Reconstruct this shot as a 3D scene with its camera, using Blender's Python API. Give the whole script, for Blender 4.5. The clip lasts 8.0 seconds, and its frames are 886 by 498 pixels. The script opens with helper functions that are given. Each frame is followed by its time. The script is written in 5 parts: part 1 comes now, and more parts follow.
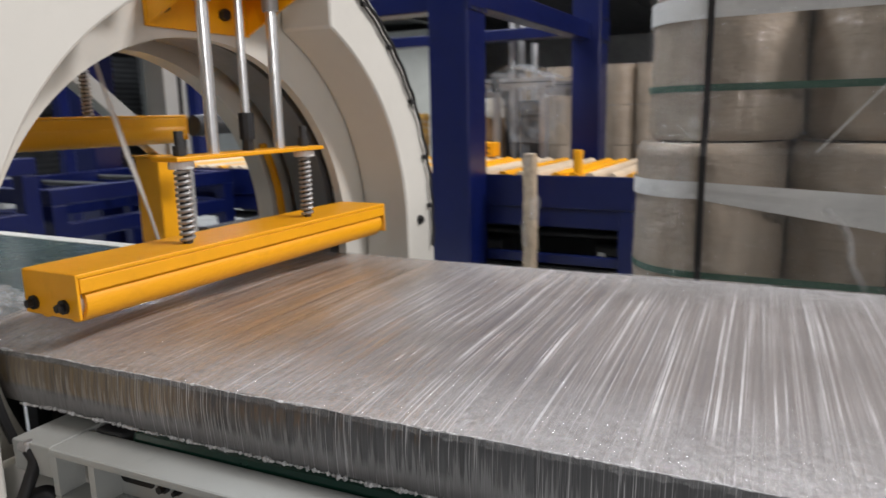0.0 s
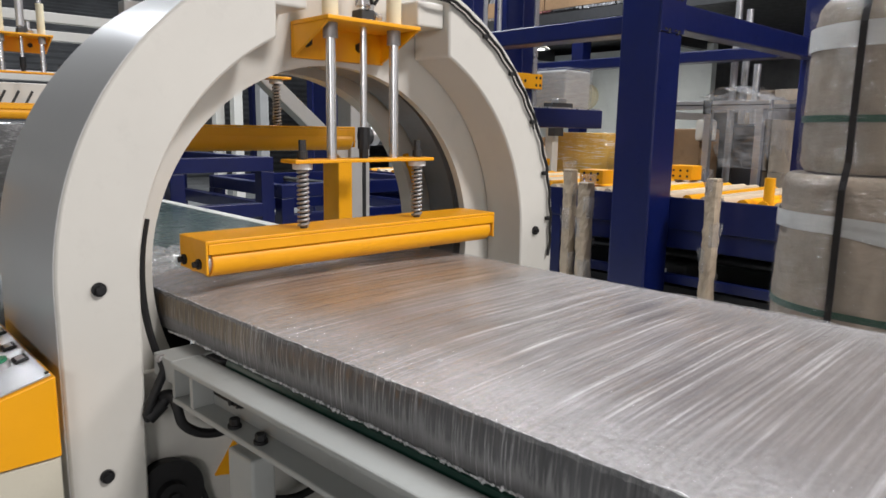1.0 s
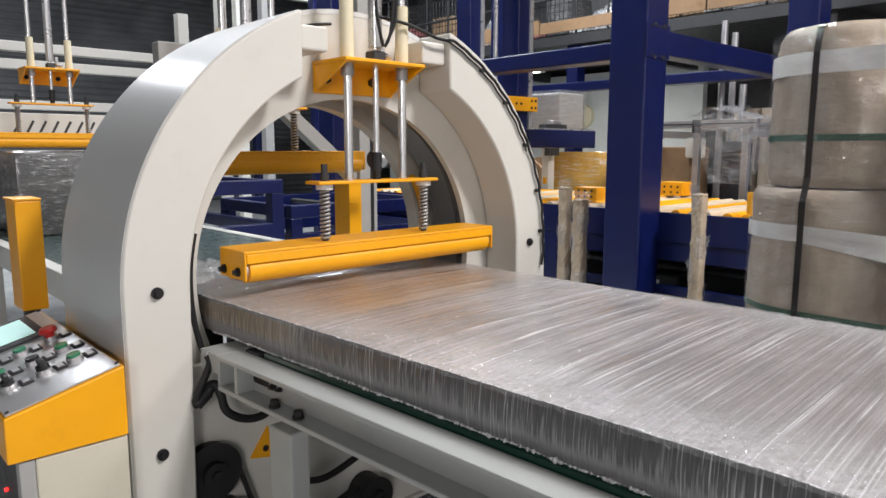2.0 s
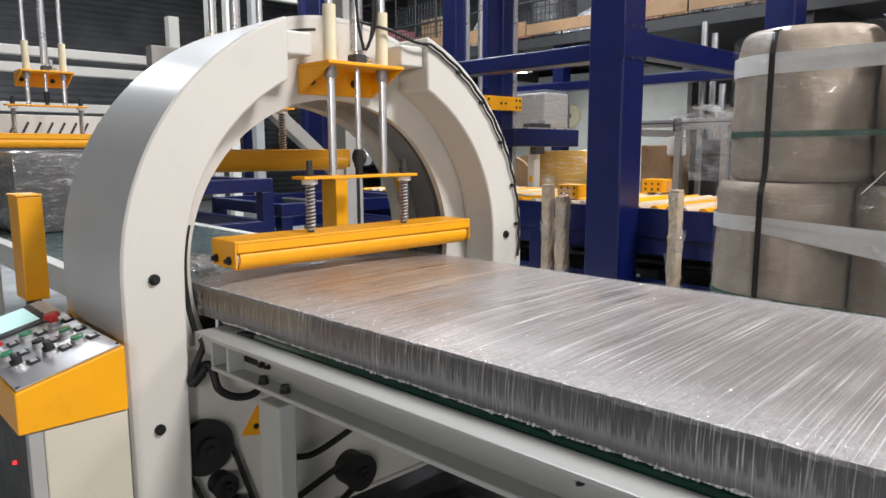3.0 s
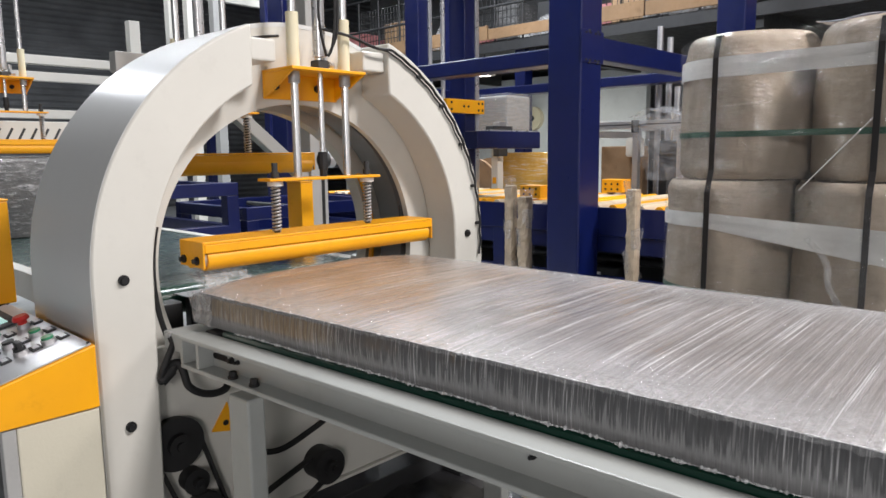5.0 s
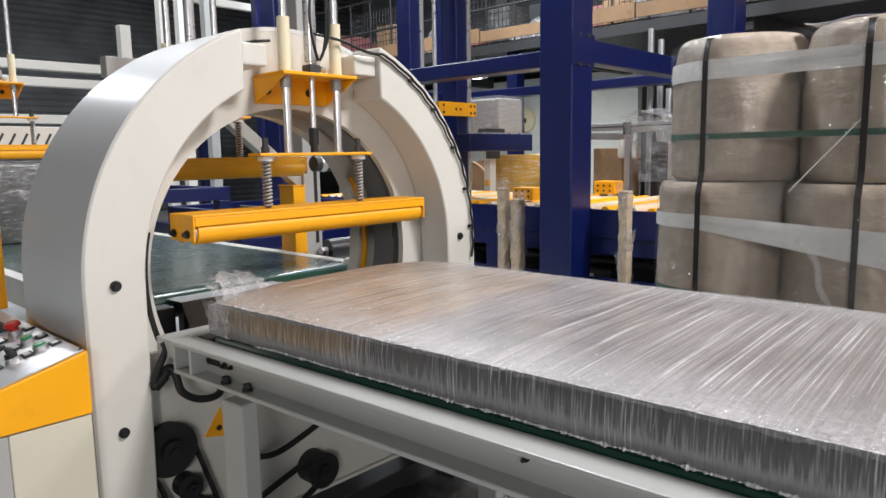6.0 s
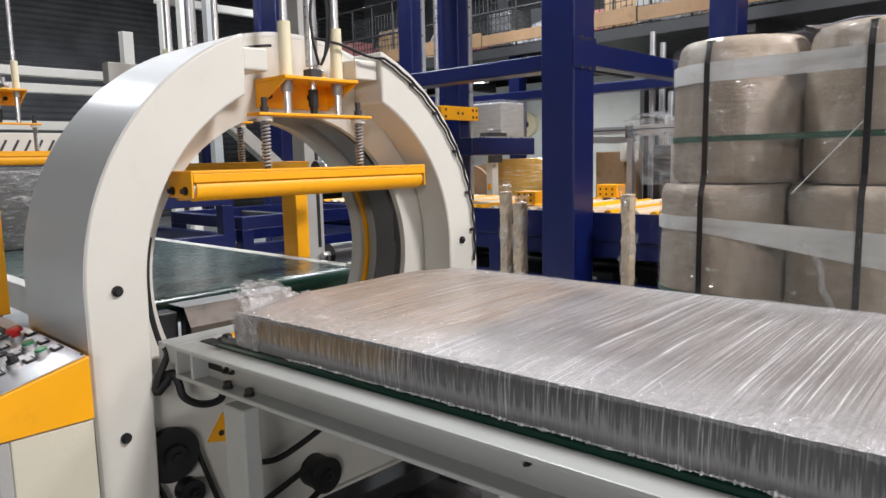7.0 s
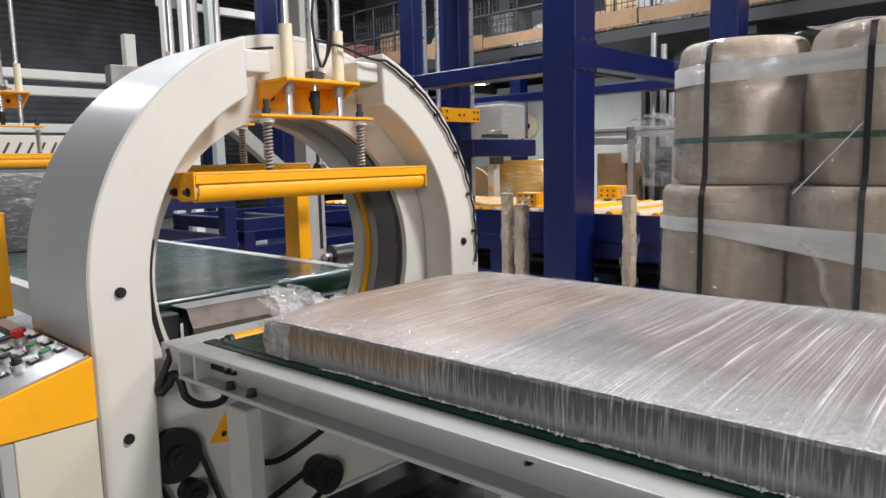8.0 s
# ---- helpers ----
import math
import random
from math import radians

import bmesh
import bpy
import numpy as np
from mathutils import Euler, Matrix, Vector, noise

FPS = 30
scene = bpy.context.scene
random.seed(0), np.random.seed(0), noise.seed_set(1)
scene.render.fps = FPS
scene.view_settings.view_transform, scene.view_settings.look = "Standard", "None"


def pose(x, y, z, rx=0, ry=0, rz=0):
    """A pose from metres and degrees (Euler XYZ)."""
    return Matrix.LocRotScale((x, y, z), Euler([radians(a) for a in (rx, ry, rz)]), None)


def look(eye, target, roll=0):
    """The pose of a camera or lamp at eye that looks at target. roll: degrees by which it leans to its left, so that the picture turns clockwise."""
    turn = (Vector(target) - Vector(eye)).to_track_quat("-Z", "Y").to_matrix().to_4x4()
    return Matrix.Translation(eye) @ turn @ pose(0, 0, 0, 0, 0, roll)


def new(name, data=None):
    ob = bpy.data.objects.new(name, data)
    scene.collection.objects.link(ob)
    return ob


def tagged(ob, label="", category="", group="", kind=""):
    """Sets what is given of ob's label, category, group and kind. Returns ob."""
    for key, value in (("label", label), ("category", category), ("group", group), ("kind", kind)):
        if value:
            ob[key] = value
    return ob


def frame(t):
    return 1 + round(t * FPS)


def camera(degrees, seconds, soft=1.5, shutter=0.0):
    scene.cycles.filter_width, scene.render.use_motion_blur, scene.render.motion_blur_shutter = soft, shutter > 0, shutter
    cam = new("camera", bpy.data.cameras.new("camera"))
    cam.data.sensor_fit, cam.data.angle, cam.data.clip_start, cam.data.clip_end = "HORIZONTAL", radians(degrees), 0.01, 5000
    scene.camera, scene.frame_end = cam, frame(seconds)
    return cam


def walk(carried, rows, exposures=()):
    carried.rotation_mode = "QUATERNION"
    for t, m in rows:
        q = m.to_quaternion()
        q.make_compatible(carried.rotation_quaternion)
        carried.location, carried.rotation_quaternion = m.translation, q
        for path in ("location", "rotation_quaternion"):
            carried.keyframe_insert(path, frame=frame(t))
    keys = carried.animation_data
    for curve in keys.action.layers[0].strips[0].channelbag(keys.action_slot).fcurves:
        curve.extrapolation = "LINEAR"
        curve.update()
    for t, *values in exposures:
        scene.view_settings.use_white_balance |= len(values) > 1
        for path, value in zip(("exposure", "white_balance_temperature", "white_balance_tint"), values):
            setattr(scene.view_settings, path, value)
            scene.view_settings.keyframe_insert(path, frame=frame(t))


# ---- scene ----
cam = camera(65.3, 8.0, shutter=0.5)
PATH = [
    (0, (-1.116, -1.008, 1.324), (0.621, -0.095, 0.937), -1.3),
    (0.5, (-1.02, -1.177, 1.245), (0.509, 0.082, 0.969), -1.5),
    (1, (-1.075, -1.419, 1.332), (0.27, 0.021, 0.99), 0.9),
    (1.5, (-1.183, -1.514, 1.344), (0.162, -0.063, 1.052), 0.2),
    (3, (-1.315, -1.724, 1.331), (0.05, -0.291, 1.047), -0.2),
    (3.5, (-1.349, -1.733, 1.327), (0.032, -0.315, 1.039), -0.3),
    (4, (-1.349, -1.769, 1.322), (0.05, -0.369, 1.035), -0.4),
    (4.5, (-1.36, -1.787, 1.324), (0.058, -0.405, 1.043), -0.5),
    (6, (-1.364, -1.8, 1.331), (0.082, -0.446, 1.061), -1.0),
    (6.5, (-1.357, -1.8, 1.329), (0.087, -0.441, 1.066), -1.2),
    (7, (-1.359, -1.8, 1.328), (0.083, -0.438, 1.071), -1.3),
    (7.5, (-1.362, -1.803, 1.331), (0.078, -0.439, 1.075), -1.3),
    (8, (-1.364, -1.805, 1.327), (0.076, -0.439, 1.075), -1.4),
]
walk(cam, [(t, look(eye, target, roll)) for t, eye, target, roll in PATH], [(0, -0.06), (0.8, -0.04), (1.5, 0.08), (3, 0.22), (8, 0.24)])


# ---- world and light ----
def set_world():
    w = bpy.data.worlds.new("hall_air")
    scene.world = w
    w.use_nodes = True
    bg = w.node_tree.nodes["Background"]
    bg.inputs["Color"].default_value = (0.80, 0.88, 1.0, 1)
    bg.inputs["Strength"].default_value = 0.035


def area_lamp(name, at, size, power, colour=(1.0, 0.97, 0.93), target=None):
    d = bpy.data.lights.new(name, "AREA")
    d.shape, d.size, d.size_y, d.energy, d.color = "RECTANGLE", size[0], size[1], power, colour
    ob = new(name, d)
    ob.matrix_world = look(at, target or (at[0], at[1] + 0.001, 0))
    return ob


set_world()
# Ceiling lamps out of view; the low one at x = -5.2 is an added fill.
LAMPS = [(1.2, -4.6, 500), (5.0, -4.4, 350), (-5.2, -5.6, 120), (1.6, 1.6, 200), (4.6, 4.2, 380), (0.4, 6.0, 140), (0.6, 10.6, 170), (8.6, 9.5, 90)]
for lx, ly, power in LAMPS:
    area_lamp("unseen_hall_light", (lx, ly, 5.8 if lx > -3 else 2.7), (1.1, 1.1), power, (1.0, 0.95, 0.94) if ly < 1 else (0.90, 0.94, 1.0), (lx * 0.6, ly * 0.6, 0) if lx < -3 else None)
for lx, ly in ((7.6, 4.9),):
    area_lamp("deck_light", (lx, ly, 2.62), (0.7, 0.5), 55, (1.0, 0.98, 0.94))


# ---- materials ----
def base_mat(name):
    m = bpy.data.materials.new(name)
    m.use_nodes = True
    nt = m.node_tree
    return m, nt, nt.nodes["Principled BSDF"]


def nd(nt, kind, **props):
    n = nt.nodes.new(kind)
    for k, v in props.items():
        if k in n.inputs:
            n.inputs[k].default_value = v
    return n


def coords(nt, scale=(1, 1, 1), rot=(0, 0, 0)):
    tc = nt.nodes.new("ShaderNodeTexCoord")
    mp = nt.nodes.new("ShaderNodeMapping")
    mp.inputs["Scale"].default_value = scale
    mp.inputs["Rotation"].default_value = rot
    nt.links.new(tc.outputs["Object"], mp.inputs["Vector"])
    return mp.outputs["Vector"]


def ramp(nt, src, stops):
    r = nt.nodes.new("ShaderNodeValToRGB")
    els = r.color_ramp.elements
    while len(els) < len(stops):
        els.new(0.5)
    for e, (p, c) in zip(els, stops):
        e.position, e.color = p, (*c, 1)
    nt.links.new(src, r.inputs["Fac"])
    return r.outputs["Color"]


def mixc(nt, a, b, fac, mode="MIX"):
    m = nt.nodes.new("ShaderNodeMix")
    m.data_type, m.blend_type = "RGBA", mode
    for sock, v in ((m.inputs[0], fac), (m.inputs[6], a), (m.inputs[7], b)):
        if hasattr(v, "links"):
            nt.links.new(v, sock)
        else:
            sock.default_value = v if isinstance(v, float) else (*v, 1)
    return m.outputs[2]


def bump(nt, p, height, strength, distance):
    b = nt.nodes.new("ShaderNodeBump")
    b.inputs["Strength"].default_value, b.inputs["Distance"].default_value = strength, distance
    nt.links.new(height, b.inputs["Height"])
    nt.links.new(b.outputs["Normal"], p.inputs["Normal"])


def paint(name, colour, rough=0.4, wear=0.12, metal=0.0, coat=0.0, grain=140, relief=0.15):
    """A coated or plain surface with broad tone drift, fine grain and slight relief."""
    m, nt, p = base_mat(name)
    v = coords(nt)
    broad = nd(nt, "ShaderNodeTexNoise", Scale=2.3, Detail=4.0, Roughness=0.6)
    fine = nd(nt, "ShaderNodeTexNoise", Scale=float(grain), Detail=3.0)
    smear = nd(nt, "ShaderNodeTexNoise", Scale=11.0, Detail=6.0, Roughness=0.75)
    for n in (broad, fine, smear):
        nt.links.new(v, n.inputs["Vector"])
    lo = tuple(c * (1 - wear) for c in colour)
    hi = tuple(min(1, c * (1 + wear * 0.5)) for c in colour)
    c1 = ramp(nt, broad.outputs["Fac"], [(0.3, lo), (0.7, hi)])
    dirt = ramp(nt, smear.outputs["Fac"], [(0.55, (1, 1, 1)), (0.8, (1 - wear * 1.6,) * 3)])
    nt.links.new(mixc(nt, c1, dirt, 1.0, "MULTIPLY"), p.inputs["Base Color"])
    rr = ramp(nt, smear.outputs["Fac"], [(0.3, (rough * 0.85,) * 3), (0.75, (min(1, rough * 1.3),) * 3)])
    if relief > 0:
        nt.links.new(rr, p.inputs["Roughness"])
    else:
        p.inputs["Roughness"].default_value = rough
    p.inputs["Metallic"].default_value = metal
    p.inputs["Coat Weight"].default_value = coat
    p.inputs["Coat Roughness"].default_value = 0.2
    if relief > 0:
        bump(nt, p, fine.outputs["Fac"], relief, 0.002)
    return m


def film_mat(name, under, scale, turn=0.0, gloss=0.22, strength=0.55, haze=0.5):
    """Stretch film drawn tight over a load: stretched wrinkles and milky strands over the colour beneath."""
    m, nt, p = base_mat(name)
    v = coords(nt, scale, (0, 0, radians(turn)))
    a = nd(nt, "ShaderNodeTexNoise", Scale=1.0, Detail=5.0, Roughness=0.65)
    b = nd(nt, "ShaderNodeTexNoise", Scale=3.7, Detail=4.0, Roughness=0.7)
    nt.links.new(v, a.inputs["Vector"])
    nt.links.new(v, b.inputs["Vector"])
    plain = coords(nt, (1, 1, 1))
    broad = nd(nt, "ShaderNodeTexNoise", Scale=3.0, Detail=3.0)
    nt.links.new(plain, broad.inputs["Vector"])
    crink = nd(nt, "ShaderNodeTexVoronoi", Scale=34.0)
    nt.links.new(plain, crink.inputs["Vector"])
    tone = ramp(nt, broad.outputs["Fac"], [(0.3, tuple(c * 0.75 for c in under)), (0.7, tuple(min(1, c * 1.2) for c in under))])
    strands = ramp(nt, b.outputs["Fac"], [(0.50, (0, 0, 0)), (0.74, (haze,) * 3)])
    sep = nt.nodes.new("ShaderNodeSeparateColor")
    nt.links.new(strands, sep.inputs[0])
    nt.links.new(mixc(nt, tone, (0.60, 0.60, 0.61), sep.outputs[0]), p.inputs["Base Color"])
    p.inputs["Roughness"].default_value = gloss
    p.inputs["Specular IOR Level"].default_value = 0.7
    p.inputs["Coat Weight"].default_value = 0.8
    p.inputs["Coat Roughness"].default_value = 0.12
    add = nt.nodes.new("ShaderNodeMath")
    add.operation = "MULTIPLY_ADD"
    add.inputs[1].default_value = 0.35
    nt.links.new(crink.outputs["Distance"], add.inputs[0])
    add2 = nt.nodes.new("ShaderNodeMath")
    add2.operation = "ADD"
    ridge = nt.nodes.new("ShaderNodeMapRange")
    ridge.inputs["From Min"].default_value, ridge.inputs["From Max"].default_value = 0.56, 0.66
    ridge.inputs["To Max"].default_value = 0.55
    nt.links.new(a.outputs["Fac"], ridge.inputs["Value"])
    mid = nt.nodes.new("ShaderNodeMath")
    mid.operation = "ADD"
    nt.links.new(ridge.outputs["Result"], mid.inputs[0])
    nt.links.new(a.outputs["Fac"], mid.inputs[1])
    nt.links.new(mid.outputs[0], add2.inputs[0])
    nt.links.new(b.outputs["Fac"], add2.inputs[1])
    nt.links.new(add2.outputs[0], add.inputs[2])
    bump(nt, p, add.outputs[0], strength, 0.006)
    return m


def wrap_film(name, under, stretch, turn=0.0, rough=0.4, base_relief=0.35, coat_relief=0.7, haze=0.4, patch=2.5, depth=0.006, coat=1.0, lo=0.53, hi=0.63, lines=0.0, edge=None, ior=1.6, board=None, lap=None):
    """A load under stretch film: soft surface below, and a clear glossy skin with its own sharp drawn creases."""
    m, nt, p = base_mat(name)
    def noise_at(vec, scale, detail=4.0, rough=0.6):
        n = nd(nt, "ShaderNodeTexNoise", Scale=float(scale), Detail=detail, Roughness=rough)
        nt.links.new(vec, n.inputs["Vector"])
        return n.outputs["Fac"]
    def calc(op, a, b):
        n = nt.nodes.new("ShaderNodeMath")
        n.operation = op
        for k, v in enumerate((a, b)):
            if hasattr(v, "links"):
                nt.links.new(v, n.inputs[k])
            else:
                n.inputs[k].default_value = v
        return n.outputs[0]
    def span(v, a, b, top=1.0):
        n = nt.nodes.new("ShaderNodeMapRange")
        n.inputs["From Min"].default_value, n.inputs["From Max"].default_value, n.inputs["To Max"].default_value = a, b, top
        nt.links.new(v, n.inputs["Value"])
        return n.outputs["Result"]
    plain = coords(nt)
    drawn = coords(nt, stretch, (0, 0, radians(turn)))
    broad = noise_at(plain, patch, 3.0)
    folds = noise_at(plain, 6.5, 5.0, 0.6)
    a = noise_at(drawn, 1.0, 4.0, 0.6)
    b = noise_at(drawn, 2.9, 3.0, 0.6)
    thin = noise_at(drawn, 0.45, 2.0, 0.5)
    where = span(broad, 0.36, 0.60)
    ridges = calc("ADD", span(a, lo, hi), span(b, lo + 0.02, hi + 0.02, 0.5))
    skin = calc("ADD", calc("MULTIPLY", ridges, calc("ADD", where, 0.25)), calc("MULTIPLY", thin, 1.2))
    skin = calc("ADD", skin, calc("MULTIPLY", folds, 0.8))
    tone = ramp(nt, broad, [(0.3, tuple(c * 0.82 for c in under)), (0.7, tuple(min(1, c * 1.14) for c in under))])
    if board:
        # a brown board over one stretch; on top it also paints the press's orange reflection
        at = nt.nodes.new("ShaderNodeSeparateXYZ")
        nt.links.new(plain, at.inputs[0])
        along = calc("ADD", at.outputs[1], calc("MULTIPLY", calc("SUBTRACT", noise_at(plain, 14.0, 5.0, 0.7), 0.5), 0.16))
        inside = calc("MULTIPLY", span(along, board[0], board[0] + 0.10), calc("SUBTRACT", 1.0, span(along, board[1] - 0.03, board[1])))
        inside = calc("MULTIPLY", inside, calc("MULTIPLY", span(at.outputs[2], board[3], board[3] + 0.006), calc("SUBTRACT", 1.0, span(at.outputs[2], board[4] - 0.004, board[4]))))
        tone = mixc(nt, tone, board[2], calc("MULTIPLY", inside, span(b, 0.36, 0.56)))
    milk = calc("MULTIPLY", calc("MULTIPLY", span(b, 0.49, 0.60), span(a, 0.44, 0.58)), calc("MULTIPLY", calc("ADD", where, 0.3), haze))
    if lines:
        # thin taut strands, whitened to paint in glints, sparse and uneven along their length
        glint_lines = calc("MULTIPLY", span(noise_at(drawn, 1.9, 2.0, 0.5), 0.60, 0.645), span(noise_at(plain, 3.1, 3.0), 0.37, 0.54))
        skin = calc("ADD", skin, calc("MULTIPLY", glint_lines, 0.5))
        milk = calc("MAXIMUM", milk, calc("MULTIPLY", glint_lines, lines))
    if lap:
        # a second layer reaches part of the way up, its rim drawn out into thin points
        up = nt.nodes.new("ShaderNodeSeparateXYZ")
        nt.links.new(plain, up.inputs[0])
        rim = calc("SUBTRACT", up.outputs[2], calc("MULTIPLY", span(noise_at(drawn, 1.1, 3.0, 0.6), 0.48, 0.72), 0.050))
        rim = calc("SUBTRACT", rim, calc("MULTIPLY", noise_at(plain, 4.0, 3.0), 0.030))
        below = calc("SUBTRACT", 1.0, span(rim, lap[0], lap[1]))
        milk = calc("MAXIMUM", milk, calc("MULTIPLY", below, calc("ADD", calc("MULTIPLY", b, 0.45), lap[2])))
    if edge:
        # doubled, crumpled layers lie along both edges
        sep = nt.nodes.new("ShaderNodeSeparateXYZ")
        nt.links.new(plain, sep.inputs[0])
        rag = calc("ADD", calc("ABSOLUTE", sep.outputs[0], 0.0), calc("MULTIPLY", calc("SUBTRACT", noise_at(plain, 9.0, 6.0, 0.7), 0.5), 0.30))
        spots = calc("MULTIPLY", span(rag, edge[0], edge[1]), span(noise_at(plain, 60.0, 5.0, 0.7), 0.38, 0.62, edge[2]))
        milk = calc("MAXIMUM", milk, spots)
        skin = calc("ADD", skin, calc("MULTIPLY", spots, 0.6))
    nt.links.new(mixc(nt, tone, (0.70, 0.69, 0.70), milk), p.inputs["Base Color"])
    p.inputs["Roughness"].default_value = rough
    p.inputs["Coat Weight"].default_value = coat
    p.inputs["Coat Roughness"].default_value = 0.07
    p.inputs["Coat IOR"].default_value = ior
    bump(nt, p, calc("ADD", calc("MULTIPLY", a, 0.5), folds), base_relief, depth * 1.6)
    cb = nt.nodes.new("ShaderNodeBump")
    cb.inputs["Strength"].default_value, cb.inputs["Distance"].default_value = coat_relief, depth
    nt.links.new(skin, cb.inputs["Height"])
    nt.links.new(cb.outputs["Normal"], p.inputs["Coat Normal"])
    return m


def clear_film(name, haze, scale=26.0, stretch=(1, 1, 1), relief=0.7, fade=None, colour=0.62):
    """Loose clear film: mostly see-through, milky along its creases, glossy."""
    m, nt, p = base_mat(name)
    v = coords(nt, stretch)
    n1 = nd(nt, "ShaderNodeTexNoise", Scale=scale, Detail=6.0, Roughness=0.7)
    n2 = nd(nt, "ShaderNodeTexVoronoi", Scale=scale * 1.4)
    nt.links.new(v, n1.inputs["Vector"])
    nt.links.new(v, n2.inputs["Vector"])
    p.inputs["Base Color"].default_value = (colour, colour, colour * 1.01, 1)
    p.inputs["Roughness"].default_value = 0.10
    p.inputs["Specular IOR Level"].default_value = 0.8
    al = ramp(nt, n1.outputs["Fac"], [(0.38, (haze * 0.2,) * 3), (0.68, (haze,) * 3)])
    if fade:
        # fewer layers towards the middle of the load
        sep, absx, mr, mul = (nt.nodes.new("ShaderNode" + k) for k in ("SeparateXYZ", "Math", "MapRange", "Math"))
        absx.operation, mul.operation = "ABSOLUTE", "MULTIPLY"
        nt.links.new(coords(nt), sep.inputs[0])
        nt.links.new(sep.outputs[0], absx.inputs[0])
        nt.links.new(absx.outputs[0], mr.inputs["Value"])
        mr.inputs["From Min"].default_value, mr.inputs["From Max"].default_value = fade
        nt.links.new(al, mul.inputs[0])
        nt.links.new(mr.outputs["Result"], mul.inputs[1])
        al = mul.outputs[0]
    nt.links.new(al, p.inputs["Alpha"])
    bump(nt, p, n2.outputs["Distance"], relief, 0.006)
    return m


def glint_film(name, gloss, scale, stretch, relief):
    """Clear loose film: see-through, with a sharp sheen broken up by its creases."""
    m, nt, p = base_mat(name)
    v = coords(nt, stretch)
    n1 = nd(nt, "ShaderNodeTexNoise", Scale=scale, Detail=5.0, Roughness=0.55, Distortion=0.6)
    n2 = nd(nt, "ShaderNodeTexNoise", Scale=scale * 0.35, Detail=2.0)
    for n in (n1, n2):
        nt.links.new(v, n.inputs["Vector"])
    fold = nt.nodes.new("ShaderNodeMath")
    fold.operation = "MULTIPLY"
    nt.links.new(n1.outputs["Fac"], fold.inputs[0])
    nt.links.new(n2.outputs["Fac"], fold.inputs[1])
    p.inputs["Base Color"].default_value = (0.75, 0.75, 0.76, 1)
    p.inputs["Roughness"].default_value = 0.09
    p.inputs["Metallic"].default_value = 0.55
    al = ramp(nt, n1.outputs["Fac"], [(0.35, (gloss * 0.45,) * 3), (0.70, (gloss,) * 3)])
    nt.links.new(al, p.inputs["Alpha"])
    bump(nt, p, fold.outputs[0], relief, 0.05)
    return m


def ribbed(name, colour):
    """Profiled sheet with upright ribs."""
    m, nt, p = base_mat(name)
    v = coords(nt)
    w = nd(nt, "ShaderNodeTexWave", Scale=2.2, Distortion=0.0)
    w.bands_direction = "Z"
    nz = nd(nt, "ShaderNodeTexNoise", Scale=1.4, Detail=5.0)
    nt.links.new(v, w.inputs["Vector"])
    nt.links.new(v, nz.inputs["Vector"])
    nt.links.new(ramp(nt, nz.outputs["Fac"], [(0.3, tuple(c * 0.7 for c in colour)), (0.7, tuple(c * 1.3 for c in colour))]), p.inputs["Base Color"])
    p.inputs["Roughness"].default_value = 0.6
    bump(nt, p, w.outputs["Fac"], 0.9, 0.05)
    return m


def glow(name, colour, strength):
    m, nt, p = base_mat(name)
    p.inputs["Base Color"].default_value = (*colour, 1)
    p.inputs["Emission Color"].default_value = (*colour, 1)
    p.inputs["Emission Strength"].default_value = strength
    return m


